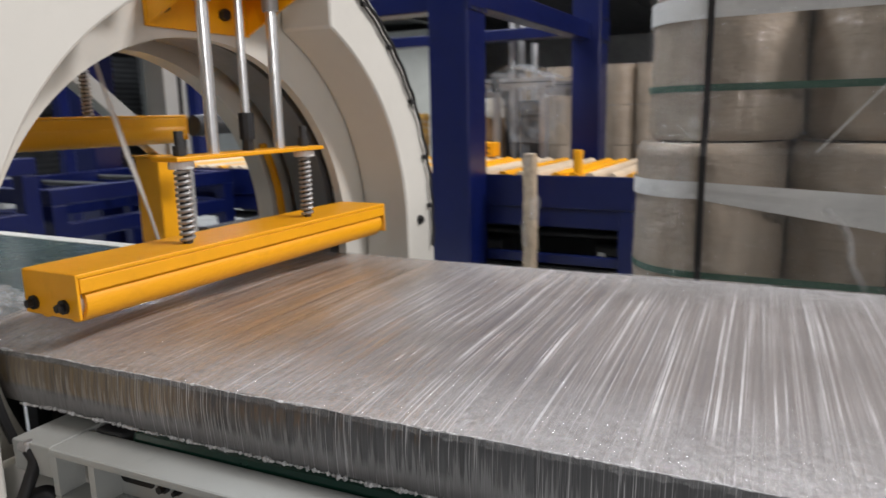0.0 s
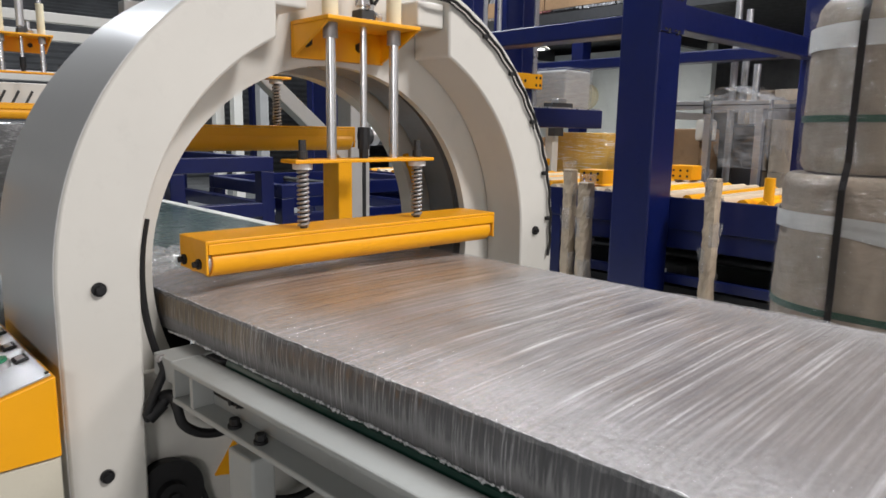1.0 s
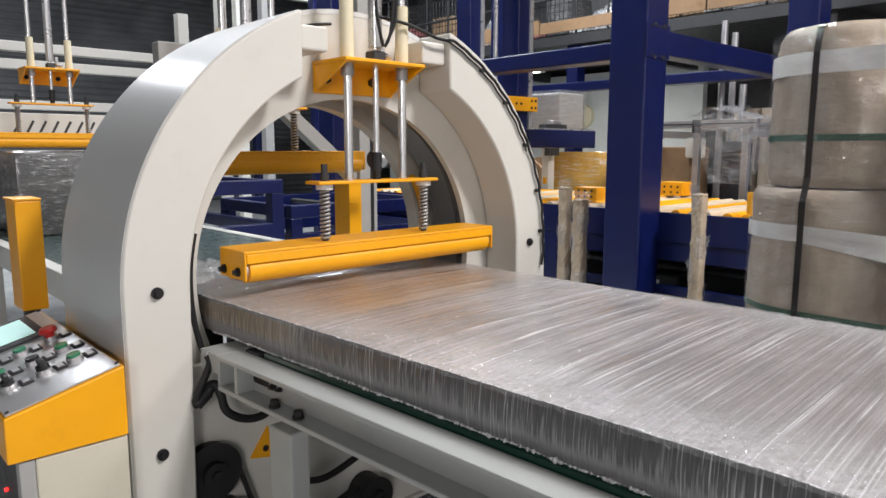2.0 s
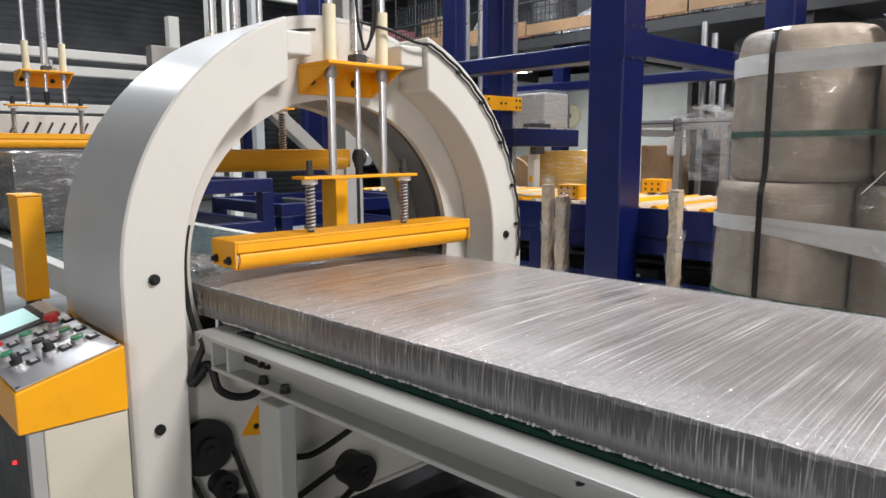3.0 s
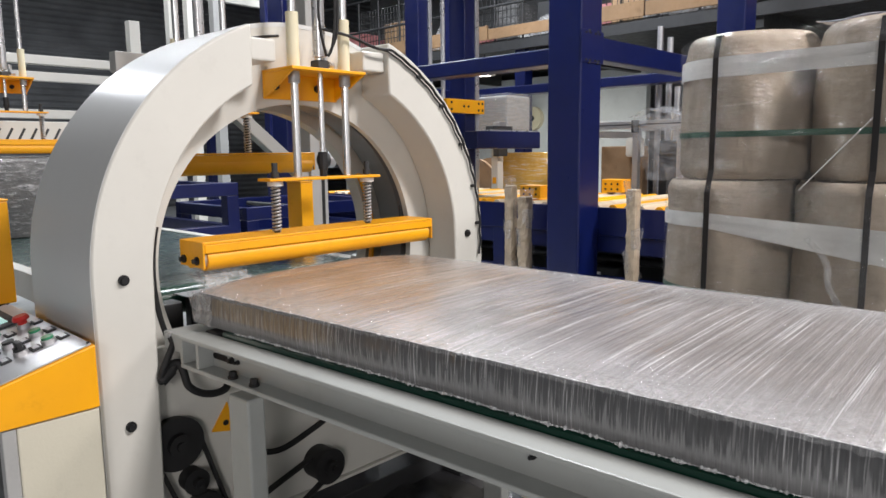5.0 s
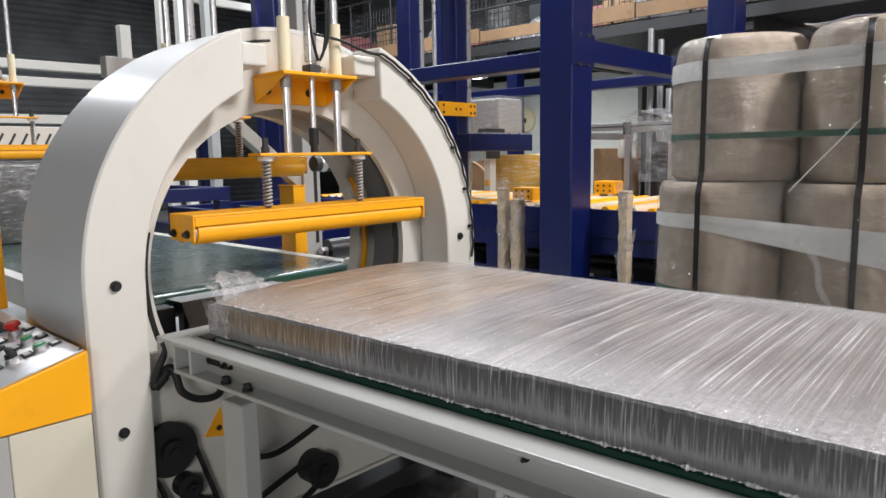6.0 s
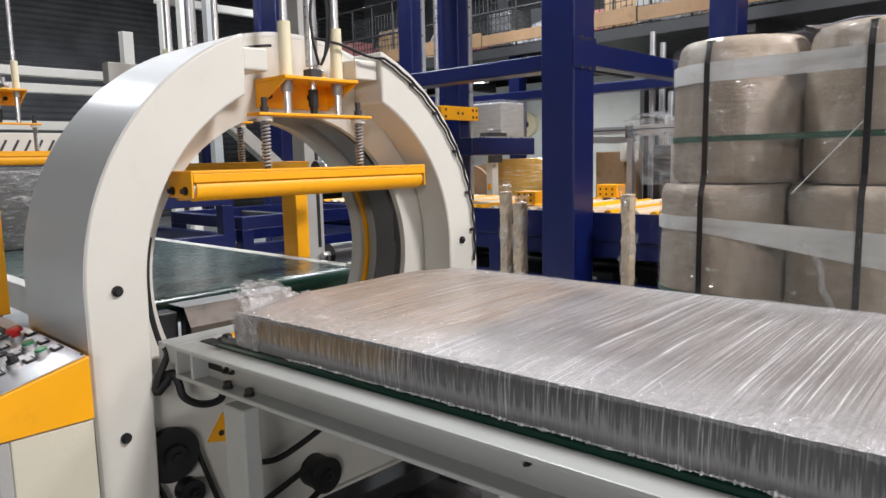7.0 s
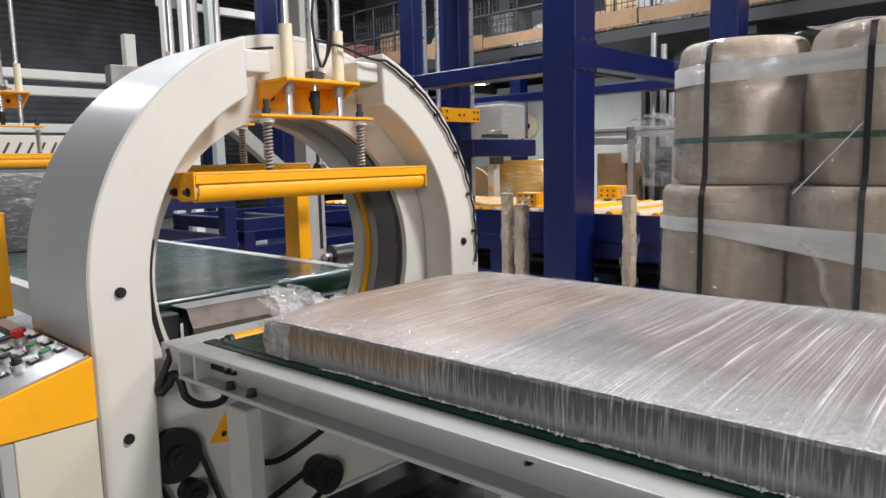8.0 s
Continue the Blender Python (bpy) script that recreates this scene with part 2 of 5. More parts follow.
M = dict(
    white=paint("cream_white_paint", (0.60, 0.588, 0.542), 0.40, 0.05, coat=0.15, relief=0.05),
    # the cover's paint again, greyed to put its side shade into the colour
    shell=paint("shaded_shell_paint", (0.60, 0.61, 0.605), 0.40, 0.015, coat=0.3, relief=0.0),
    # the conveyor's white, lowered because the rails lie in more shade
    rail=paint("shaded_rail_paint", (0.385, 0.40, 0.385), 0.4, 0.08, coat=0.15, relief=0.08),
    yellow=paint("yellow_paint", (0.84, 0.375, 0.0015), 0.42, 0.10, relief=0.1),
    blue=paint("blue_paint", (0.0022, 0.0068, 0.064), 0.32, 0.18, coat=0.1),
    steel=paint("bright_steel", (0.58, 0.58, 0.59), 0.28, 0.08, metal=0.7),
    polished=paint("polished_rod", (0.82, 0.82, 0.82), 0.26, 0.04, metal=0.85, relief=0.0),
    zinc=paint("dull_zinc", (0.36, 0.36, 0.36), 0.48, 0.15, metal=0.6),
    black=paint("black_rubber", (0.008, 0.008, 0.009), 0.55, 0.2),
    dark=paint("dark_metal", (0.030, 0.031, 0.033), 0.5, 0.2),
    gear=paint("grey_ring_metal", (0.17, 0.17, 0.175), 0.4, 0.12, metal=0.2),
    nylon=paint("cream_nylon", (0.72, 0.66, 0.47), 0.45, 0.08),
    belt=paint("green_belt", (0.005, 0.042, 0.026), 0.30, 0.15, coat=0.5),
    belt_top=paint("grey_green_belt", (0.055, 0.085, 0.078), 0.25, 0.15, coat=0.4),
    cream=paint("cream_cabinet", (0.56, 0.53, 0.43), 0.45, 0.07),
    panel=paint("brushed_panel", (0.55, 0.55, 0.56), 0.36, 0.06, metal=0.7),
    floor=paint("grey_floor", (0.40, 0.41, 0.405), 0.5, 0.35, grain=60),
    concrete=paint("hall_wall", (0.35, 0.36, 0.37), 0.8, 0.25, grain=30),
    roof=paint("roof_sheet", (0.11, 0.115, 0.12), 0.7, 0.2),
    wood=paint("deal_board", (0.42, 0.27, 0.15), 0.65, 0.3),
    carton=paint("carton_board", (0.27, 0.165, 0.085), 0.75, 0.2),
    hood=paint("dark_brown_steel", (0.085, 0.070, 0.058), 0.45, 0.35, metal=0.3),
    strap=paint("black_strap", (0.02, 0.018, 0.018), 0.4, 0.1),
    green_strap=paint("green_strap", (0.022, 0.085, 0.052), 0.35, 0.1),
    band=paint("white_band", (0.70, 0.70, 0.68), 0.32, 0.15, coat=0.3),
    red=paint("red_plastic", (0.50, 0.015, 0.012), 0.35, 0.1, coat=0.3),
    green=paint("green_plastic", (0.03, 0.22, 0.11), 0.3, 0.1, coat=0.3),
    product=wrap_film("product_film", (0.222, 0.204, 0.200), (0.5, 105.0, 0.5), turn=5.0, rough=0.36, base_relief=0.5, coat_relief=1.0, haze=0.40, patch=3.0, depth=0.009, lines=0.95, edge=(0.27, 0.46, 0.42), ior=2.2, board=(-0.66, 0.10, (0.29, 0.198, 0.125), -1.0, 1.0)),
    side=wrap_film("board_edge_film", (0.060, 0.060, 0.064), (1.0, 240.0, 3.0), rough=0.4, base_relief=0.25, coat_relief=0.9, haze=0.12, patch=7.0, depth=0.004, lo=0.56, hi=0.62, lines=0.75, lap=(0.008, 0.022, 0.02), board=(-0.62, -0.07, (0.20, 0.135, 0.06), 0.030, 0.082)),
    roll_film=wrap_film("roll_film", (0.325, 0.265, 0.203), (3.0, 3.0, 8.0), rough=0.65, base_relief=0.5, coat_relief=0.9, haze=0.05, patch=4.0, depth=0.014, coat=0.5),
    crate_film=wrap_film("crate_film", (0.62, 0.36, 0.06), (3.0, 3.0, 34.0), rough=0.5, base_relief=0.3, coat_relief=0.9, haze=0.8, patch=5.0, depth=0.010),
    load_film=wrap_film("dark_load_film", (0.085, 0.085, 0.085), (9.0, 9.0, 30.0), rough=0.4, base_relief=0.5, coat_relief=0.9, haze=0.35, patch=5.0, depth=0.012),
    clear=clear_film("clear_film", 0.55),
    thin=clear_film("thin_film", 0.30, 7.0, (1, 1, 6), 0.8),
    glint=glint_film("glinting_film", 0.14, 24.0, (0.6, 0.6, 2.8), 1.0),
    loose=glint_film("loose_film", 0.45, 30.0, (1, 1, 1), 1.0),
    crinkle=clear_film("crinkled_film", 0.42, 95.0, relief=0.65, fade=(0.20, 0.40)),
glint_bead=clear_film("glint_white_film", 1.0, 70.0, (1, 1.5, 1), 0.8, colour=0.92),
    tailfilm=clear_film("bunched_film", 0.62, 26.0, relief=0.45),
    paperpost=paint("wrapped_paper", (0.43, 0.345, 0.25), 0.5, 0.3, coat=0.5, grain=40, relief=0.6),
    slat=paint("pale_roller", (0.62, 0.50, 0.36), 0.5, 0.2),
    alum=paint("aluminium_profile", (0.6, 0.6, 0.61), 0.35, 0.1, metal=0.9),
    grime=paint("grimy_black_sheet", (0.02, 0.02, 0.022), 0.35, 0.3, coat=0.3),
    bright_wall=paint("white_partition", (0.60, 0.63, 0.62), 0.7, 0.08, grain=20),
    ribs=ribbed("ribbed_sheet", (0.13, 0.135, 0.14)),
    pink=paint("faded_red_sacks", (0.42, 0.16, 0.16), 0.7, 0.3),
    grey=paint("machine_grey", (0.36, 0.36, 0.35), 0.45, 0.1),
    screen=glow("screen_glow", (0.46, 0.70, 0.66), 0.38),
    led=glow("red_led", (1.0, 0.02, 0.02), 3.0),
    lampglow=glow("lamp_glow", (1.0, 0.98, 0.92), 7.0),
    bluefilm=film_mat("blue_film_sheet", (0.45, 0.48, 0.62), (8.0, 8.0, 8.0), gloss=0.3, strength=0.4, haze=0.5),
)


# ---- mesh helpers ----
def part(name, bm, material, parent=None, label="", smooth=False):
    me = bpy.data.meshes.new(name)
    bmesh.ops.recalc_face_normals(bm, faces=bm.faces)
    for f in bm.faces:
        f.smooth = smooth
    bm.to_mesh(me)
    bm.free()
    if smooth:
        me.set_sharp_from_angle(angle=radians(35))
    me.materials.append(material)
    ob = new(name, me)
    if parent:
        ob.parent = parent
    if label:
        tagged(ob, label)
    return ob


def empty(name, label, category, at=(0, 0, 0), group="", kind=""):
    ob = new(name)
    ob.location = at
    ob.empty_display_size = 0.05
    return tagged(ob, label, category, group, kind)


def add_box(bm, lo, hi, bevel=0.0, turn=None):
    c = [(a + b) / 2 for a, b in zip(lo, hi)]
    s = [abs(b - a) for a, b in zip(lo, hi)]
    m = Matrix.Translation(c) @ (turn or Matrix()) @ Matrix.Diagonal((*s, 1))
    vs = bmesh.ops.create_cube(bm, size=1, matrix=m)["verts"]
    if bevel:
        es = {e for v in vs for e in v.link_edges}
        bmesh.ops.bevel(bm, geom=list(es), offset=bevel, segments=2, profile=0.5, affect="EDGES")
    return bm


def box(lo, hi, bevel=0.004, turn=None):
    return add_box(bmesh.new(), lo, hi, bevel, turn)


def add_cyl(bm, a, b, r, seg=20, r2=None, caps=True):
    a, b = Vector(a), Vector(b)
    d = b - a
    q = d.to_track_quat("Z", "Y").to_matrix().to_4x4()
    bmesh.ops.create_cone(bm, cap_ends=caps, segments=seg, radius1=r, radius2=r if r2 is None else r2, depth=d.length,
                          matrix=Matrix.Translation((a + b) / 2) @ q)
    return bm


def cyl(a, b, r, seg=20, r2=None):
    return add_cyl(bmesh.new(), a, b, r, seg, r2)


def add_tube(bm, pts, r, seg=8):
    """A round tube along a polyline."""
    pts = [Vector(p) for p in pts]
    rings = []
    side = None
    for i, p in enumerate(pts):
        d = (pts[min(i + 1, len(pts) - 1)] - pts[max(i - 1, 0)]).normalized()
        if side is None:
            side = d.orthogonal().normalized()
        side = (side - d * side.dot(d)).normalized()
        up = d.cross(side)
        rings.append([bm.verts.new(p + r * (math.cos(k * 2 * math.pi / seg) * side + math.sin(k * 2 * math.pi / seg) * up)) for k in range(seg)])
    for a, b in zip(rings, rings[1:]):
        for k in range(seg):
            bm.faces.new((a[k], a[(k + 1) % seg], b[(k + 1) % seg], b[k]))
    bm.faces.new(rings[0][::-1])
    bm.faces.new(rings[-1])
    return bm


def tube(pts, r, seg=8):
    return add_tube(bmesh.new(), pts, r, seg)


def smooth_path(pts, n=8):
    """Points on a Catmull-Rom curve through the given ones."""
    p = [Vector(q) for q in pts]
    p = [2 * p[0] - p[1]] + p + [2 * p[-1] - p[-2]]
    out = []
    for i in range(1, len(p) - 2):
        for k in range(n):
            t = k / n
            out.append(0.5 * ((2 * p[i]) + (p[i + 1] - p[i - 1]) * t + (2 * p[i - 1] - 5 * p[i] + 4 * p[i + 1] - p[i + 2]) * t * t
                              + (3 * p[i] - p[i - 1] - 3 * p[i + 1] + p[i + 2]) * t ** 3))
    return out + [p[-2]]


def prism(outline, y0, y1):
    """A solid from a closed outline of (x, z), between two depths."""
    bm = bmesh.new()
    a = [bm.verts.new((x, y0, z)) for x, z in outline]
    b = [bm.verts.new((x, y1, z)) for x, z in outline]
    n = len(a)
    for i in range(n):
        bm.faces.new((a[i], a[(i + 1) % n], b[(i + 1) % n], b[i]))
    f = [bm.faces.new(a[::-1]), bm.faces.new(b)]
    bmesh.ops.triangulate(bm, faces=f)
    return bm


def band(inner, outer, y0, y1, closed=False):
    """A solid between two polylines (x, z) of equal length, between two depths."""
    bm = bmesh.new()
    rows = [[bm.verts.new((i[0], y0, i[1])), bm.verts.new((o[0], y0, o[1])), bm.verts.new((o[0], y1, o[1])), bm.verts.new((i[0], y1, i[1]))]
            for i, o in zip(inner, outer)]
    pairs = list(zip(rows, rows[1:])) + ([(rows[-1], rows[0])] if closed else [])
    for a, b in pairs:
        for k in range(4):
            bm.faces.new((a[k], a[(k + 1) % 4], b[(k + 1) % 4], b[k]))
    if not closed:
        bm.faces.new(rows[0])
        bm.faces.new(rows[-1][::-1])
    return bm


def arc(r, a0, a1, n, c=(0.0, 1.0)):
    """Points (x, z) on a circle; degrees from +x, counter-clockwise."""
    return [(c[0] + r * math.cos(radians(a0 + (a1 - a0) * i / n)), c[1] + r * math.sin(radians(a0 + (a1 - a0) * i / n))) for i in range(n + 1)]


def bevelled(ob, w=0.004, seg=2):
    m = ob.modifiers.new("edge", "BEVEL")
    m.width, m.segments, m.limit_method, m.angle_limit = w, seg, "ANGLE", radians(40)
    return ob


# ---- hall ----
def hall():
    fl = part("floor", box((-9, -8, -0.1), (14, 16, 0.0), 0), M["floor"])
    tagged(fl, "worn grey painted concrete factory floor", "floor", kind="structure")
    for nm, lo, hi, mt in (("wall_north", (-9, 16, 0), (14, 16.2, 7), "ribs"), ("wall_east", (14, -8, 0), (14.2, 16.2, 7), "concrete"),
                           ("wall_south", (-9, -8.2, 0), (14.2, -8, 7), "concrete"), ("wall_west", (-9.2, -8.2, 0), (-9, 16.2, 7), "concrete")):
        tagged(part(nm, box(lo, hi, 0), M[mt]), "plain grey factory hall wall", "wall", kind="structure")
    tagged(part("ceiling", box((-9.2, -8.2, 7.0), (14.2, 16.2, 7.2), 0), M["roof"]), "dark sheet metal hall roof", "ceiling", kind="structure")
    tagged(part("wall_partition", box((9.6, 3.9, 0), (9.75, 12, 2.72), 0), M["bright_wall"]), "white partition wall under the storage deck", "wall", kind="structure")


hall()


# ---- ring wrapper ----
RC, RZ = 0.745, 1.0


def ring_machine():
    top = empty("orbital_wrapper", "cream white arched ring stretch wrapping machine", "machine")
    # outer shell: an arch with straight legs
    n = 140
    def arch(r, x_leg, z0):
        return [(x_leg, z0)] + arc(r, 0, 180, n, (0, RZ)) + [(-x_leg, z0)]
    sh = part("shell", band(arch(RC - 0.012, RC - 0.012, 0.08), arch(RC + 0.0015, RC + 0.0015, 0.08), 0.1485, 0.47), M["shell"], top, "cream white curved sheet shell, greyed for shade", smooth=True)
    for side, a0, a1 in (("left", 180, 111), ("right", 0, 69)):
        s = -1 if side == "left" else 1
        o = [(s * RC, 0.08)] + arc(RC, a0, a1, 72, (0, RZ))
        i = [(s * 0.605, 0.08)] + arc(0.588, a0, 90 - s * 27, 72, (0, RZ))
        # square cut at the head gap
        o[-1] = (s * 0.262, RZ + math.sqrt(RC ** 2 - 0.262 ** 2))
        i[-1] = (s * 0.262, RZ + math.sqrt(0.588 ** 2 - 0.262 ** 2))
        cov = part("front_cover", band(i, o, 0.0, 0.147), M["white"], top, "cream white painted curved cover", smooth=True)
        bevelled(cov, 0.006)
        # outer side of the cover, in the shade-greyed shell colour
        skin_o = [(s * (RC + 0.0015), 0.08)] + arc(RC + 0.0015, a0, a1 if s < 0 else a1, 72, (0, RZ))
        skin_i = [(s * (RC + 0.0003), 0.08)] + arc(RC + 0.0003, a0, a1, 72, (0, RZ))
        part("cover_skin", band(skin_i, skin_o, 0.005, 0.1485), M["shell"], top, smooth=True)
    part("recess_plate", band(arc(0.500, 0, 360, 144, (-0.010, RZ - 0.010))[:-1], arc(0.735, 0, 360, 144, (0, RZ))[:-1], 0.15, 0.175, True), M["white"], top)
    part("ring_gear", band(arc(0.50, 0, 360, 144, (0, RZ))[:-1], arc(0.62, 0, 360, 144, (0, RZ))[:-1], 0.215, 0.33, True), M["gear"], top, "dark grey rotating ring")
    part("back_plate", band(arc(0.485, 0, 360, 144, (0, RZ))[:-1], arc(0.735, 0, 360, 144, (0, RZ))[:-1], 0.41, 0.468, True), M["white"], top)
    part("guide_strip", band(arc(0.488, -35, 30, 28, (0, RZ)), arc(0.498, -35, 30, 28, (0, RZ)), 0.372, 0.392), M["yellow"], top, "yellow curved guide strip")
    # head blocks beside the gap
    for x0, x1 in ((-0.262, -0.17), (0.165, 0.258)):
        bevelled(part("head_block", box((x0, 0.02, 1.60), (x1, 0.148, 1.665), 0), M["white"], top), 0.006)
    # base panel with the drive pulleys and belts
    part("base_panel", box((-0.60, 0.06, 0.205), (0.60, 0.085, 0.80), 0.003), M["white"], top)
    part("panel_edge", box((-0.60, 0.045, 0.193), (0.60, 0.0855, 0.2045), 0.002), M["white"], top)
    part("base_frame", box((-0.74, 0.10, 0.0), (0.74, 0.46, 0.10), 0.004), M["dark"], top)
    for s in (-1, 1):
        part("foot", box((s * 0.605, 0.0, 0.0), (s * 0.745, 0.46, 0.08), 0.004), M["dark"], top)
    def pulley(x, z, r, depth):
        p = part("drive_pulley", add_cyl(cyl((x, 0.058, z), (x, 0.058 - depth, z), r, 36), (x, 0.058 - depth, z), (x, 0.05 - depth, z), r * 1.08, 36), M["black"], top, "black belt pulley", smooth=True)
        part("hub", add_cyl(cyl((x, 0.05 - depth, z), (x, 0.03 - depth, z), r * 0.45, 20), (x, 0.03 - depth, z), (x, 0.02 - depth, z), r * 0.2, 8), M["black"], p)
    pulley(-0.545, 0.525, 0.072, 0.03)
    pulley(-0.055, 0.30, 0.055, 0.07)
    pulley(-0.50, 0.40, 0.035, 0.04)
    pulley(-0.47, 0.30, 0.05, 0.03)
    def belt(name, a, b, w=0.009):
        d = (Vector(b) - Vector(a))
        m = Matrix.Rotation(-math.atan2(d.z, d.x), 4, "Y")
        bm = bmesh.new()
        add_box(bm, (-d.length / 2, -0.012, -w / 2), (d.length / 2, 0.012, w / 2), 0.002)
        bmesh.ops.transform(bm, matrix=Matrix.Translation((Vector(a) + Vector(b)) / 2) @ m, verts=bm.verts)
        part(name, bm, M["black"], top, "black rubber drive belt")
    belt("drive_belt", (-0.475, 0.035, 0.53), (-0.39, 0.035, 0.26))
    belt("drive_belt", (-0.60, 0.035, 0.48), (-0.52, 0.035, 0.27))
    belt("drive_belt", (-0.10, 0.02, 0.335), (-0.42, 0.02, 0.235))
    belt("drive_belt", (-0.02, 0.02, 0.26), (-0.26, 0.02, 0.13))
    part("hose", tube(smooth_path([(-0.31, 0.03, 0.42), (-0.22, 0.015, 0.405), (-0.10, 0.02, 0.43), (0.0, 0.03, 0.46), (0.1, 0.05, 0.50)]), 0.010), M["black"], top, smooth=True)
    part("hose", tube(smooth_path([(-0.565, 0.0, 0.765), (-0.548, -0.022, 0.772), (-0.540, -0.032, 0.745), (-0.530, -0.035, 0.705), (-0.495, -0.036, 0.676), (-0.45, -0.035, 0.664), (-0.415, -0.03, 0.672), (-0.40, 0.0, 0.70)]), 0.0105, 14), M["black"], top, "black corrugated hose", smooth=True)
    part("hose_joint", add_cyl(cyl((-0.592, -0.004, 0.725), (-0.560, -0.006, 0.752), 0.016, 16), (-0.562, -0.006, 0.750), (-0.548, -0.010, 0.772), 0.013, 14), M["black"], top, "black hose joint", smooth=True)
    part("hose", tube(smooth_path([(-0.556, -0.004, 0.842), (-0.556, -0.014, 0.825), (-0.570, -0.018, 0.80), (-0.586, -0.014, 0.765), (-0.592, -0.006, 0.735), (-0.588, 0.0, 0.722)]), 0.0095, 14), M["black"], top, smooth=True)
    part("hose_fitting", add_cyl(cyl((-0.556, 0.012, 0.845), (-0.556, -0.010, 0.845), 0.0085, 14), (-0.556, -0.004, 0.834), (-0.556, -0.004, 0.856), 0.0065, 12), M["steel"], top, "bright hose fitting", smooth=True)
    part("air_tube", tube([(x, 0.06, z) for x, z in arc(0.565, 166, 197, 16, (0, RZ))], 0.008), M["black"], top, smooth=True)
    # warning sign
    sign = part("warning_sign", prism([(-0.425, 0.515), (-0.35, 0.498), (-0.372, 0.592)], 0.053, 0.0595), M["yellow"], top, "yellow triangular warning sign")
    part("sign_mark", cyl((-0.381, 0.0528, 0.532), (-0.381, 0.051, 0.532), 0.009, 12), M["black"], sign)
    # cover bolts
    for x, z in ((-0.668, 1.013), (-0.677, 0.624), (0.655, 1.013), (0.665, 0.624)):
        part("cover_bolt", add_cyl(cyl((x, 0.0, z), (x, -0.006, z), 0.014, 16), (x, -0.004, z), (x, -0.013, z), 0.009, 6), M["black"], top)
    part("cover_bolt", cyl((0.325, 0.15, 1.555), (0.325, 0.135, 1.555), 0.011, 12), M["black"], top)
    # cable along the rim, held by clips
    rim = arc(0.722, 66, -6, 40, (0, RZ))
    pts = [(0.0, 0.02, 1.715), (0.10, 0.0, 1.70), (0.20, -0.01, 1.672), (0.26, -0.012, 1.672)] + [(x + 0.003 * math.sin(i * 1.7), -0.010, z) for i, (x, z) in enumerate(rim)]
    part("rim_cable", tube(smooth_path(pts, 3), 0.0048), M["black"], top, "black cable clipped along the cover", smooth=True)
    part("rim_cable", tube(smooth_path([(p[0] - 0.012, p[1] + 0.002, p[2] - 0.006 * (k > 2)) for k, p in enumerate(pts[:26])], 3), 0.0025), M["black"], top, smooth=True)
    for a in (56, 44, 30, 16, 4):
        x, z = 0.715 * math.cos(radians(a)), RZ + 0.715 * math.sin(radians(a))
        part("cable_clip", box((x - 0.012, -0.012, z - 0.006), (x + 0.006, -0.001, z + 0.006), 0.002), M["black"], top)
    part("top_groove", tube([(x, 0.149, z) for x, z in arc(0.705, 116, 96, 10, (0, RZ))], 0.004), M["black"], top)
    part("recess_seam", box((0.4335, 0.146, 1.02), (0.436, 0.1502, 1.13), 0), M["dark"], top)
    return top


ring_machine()


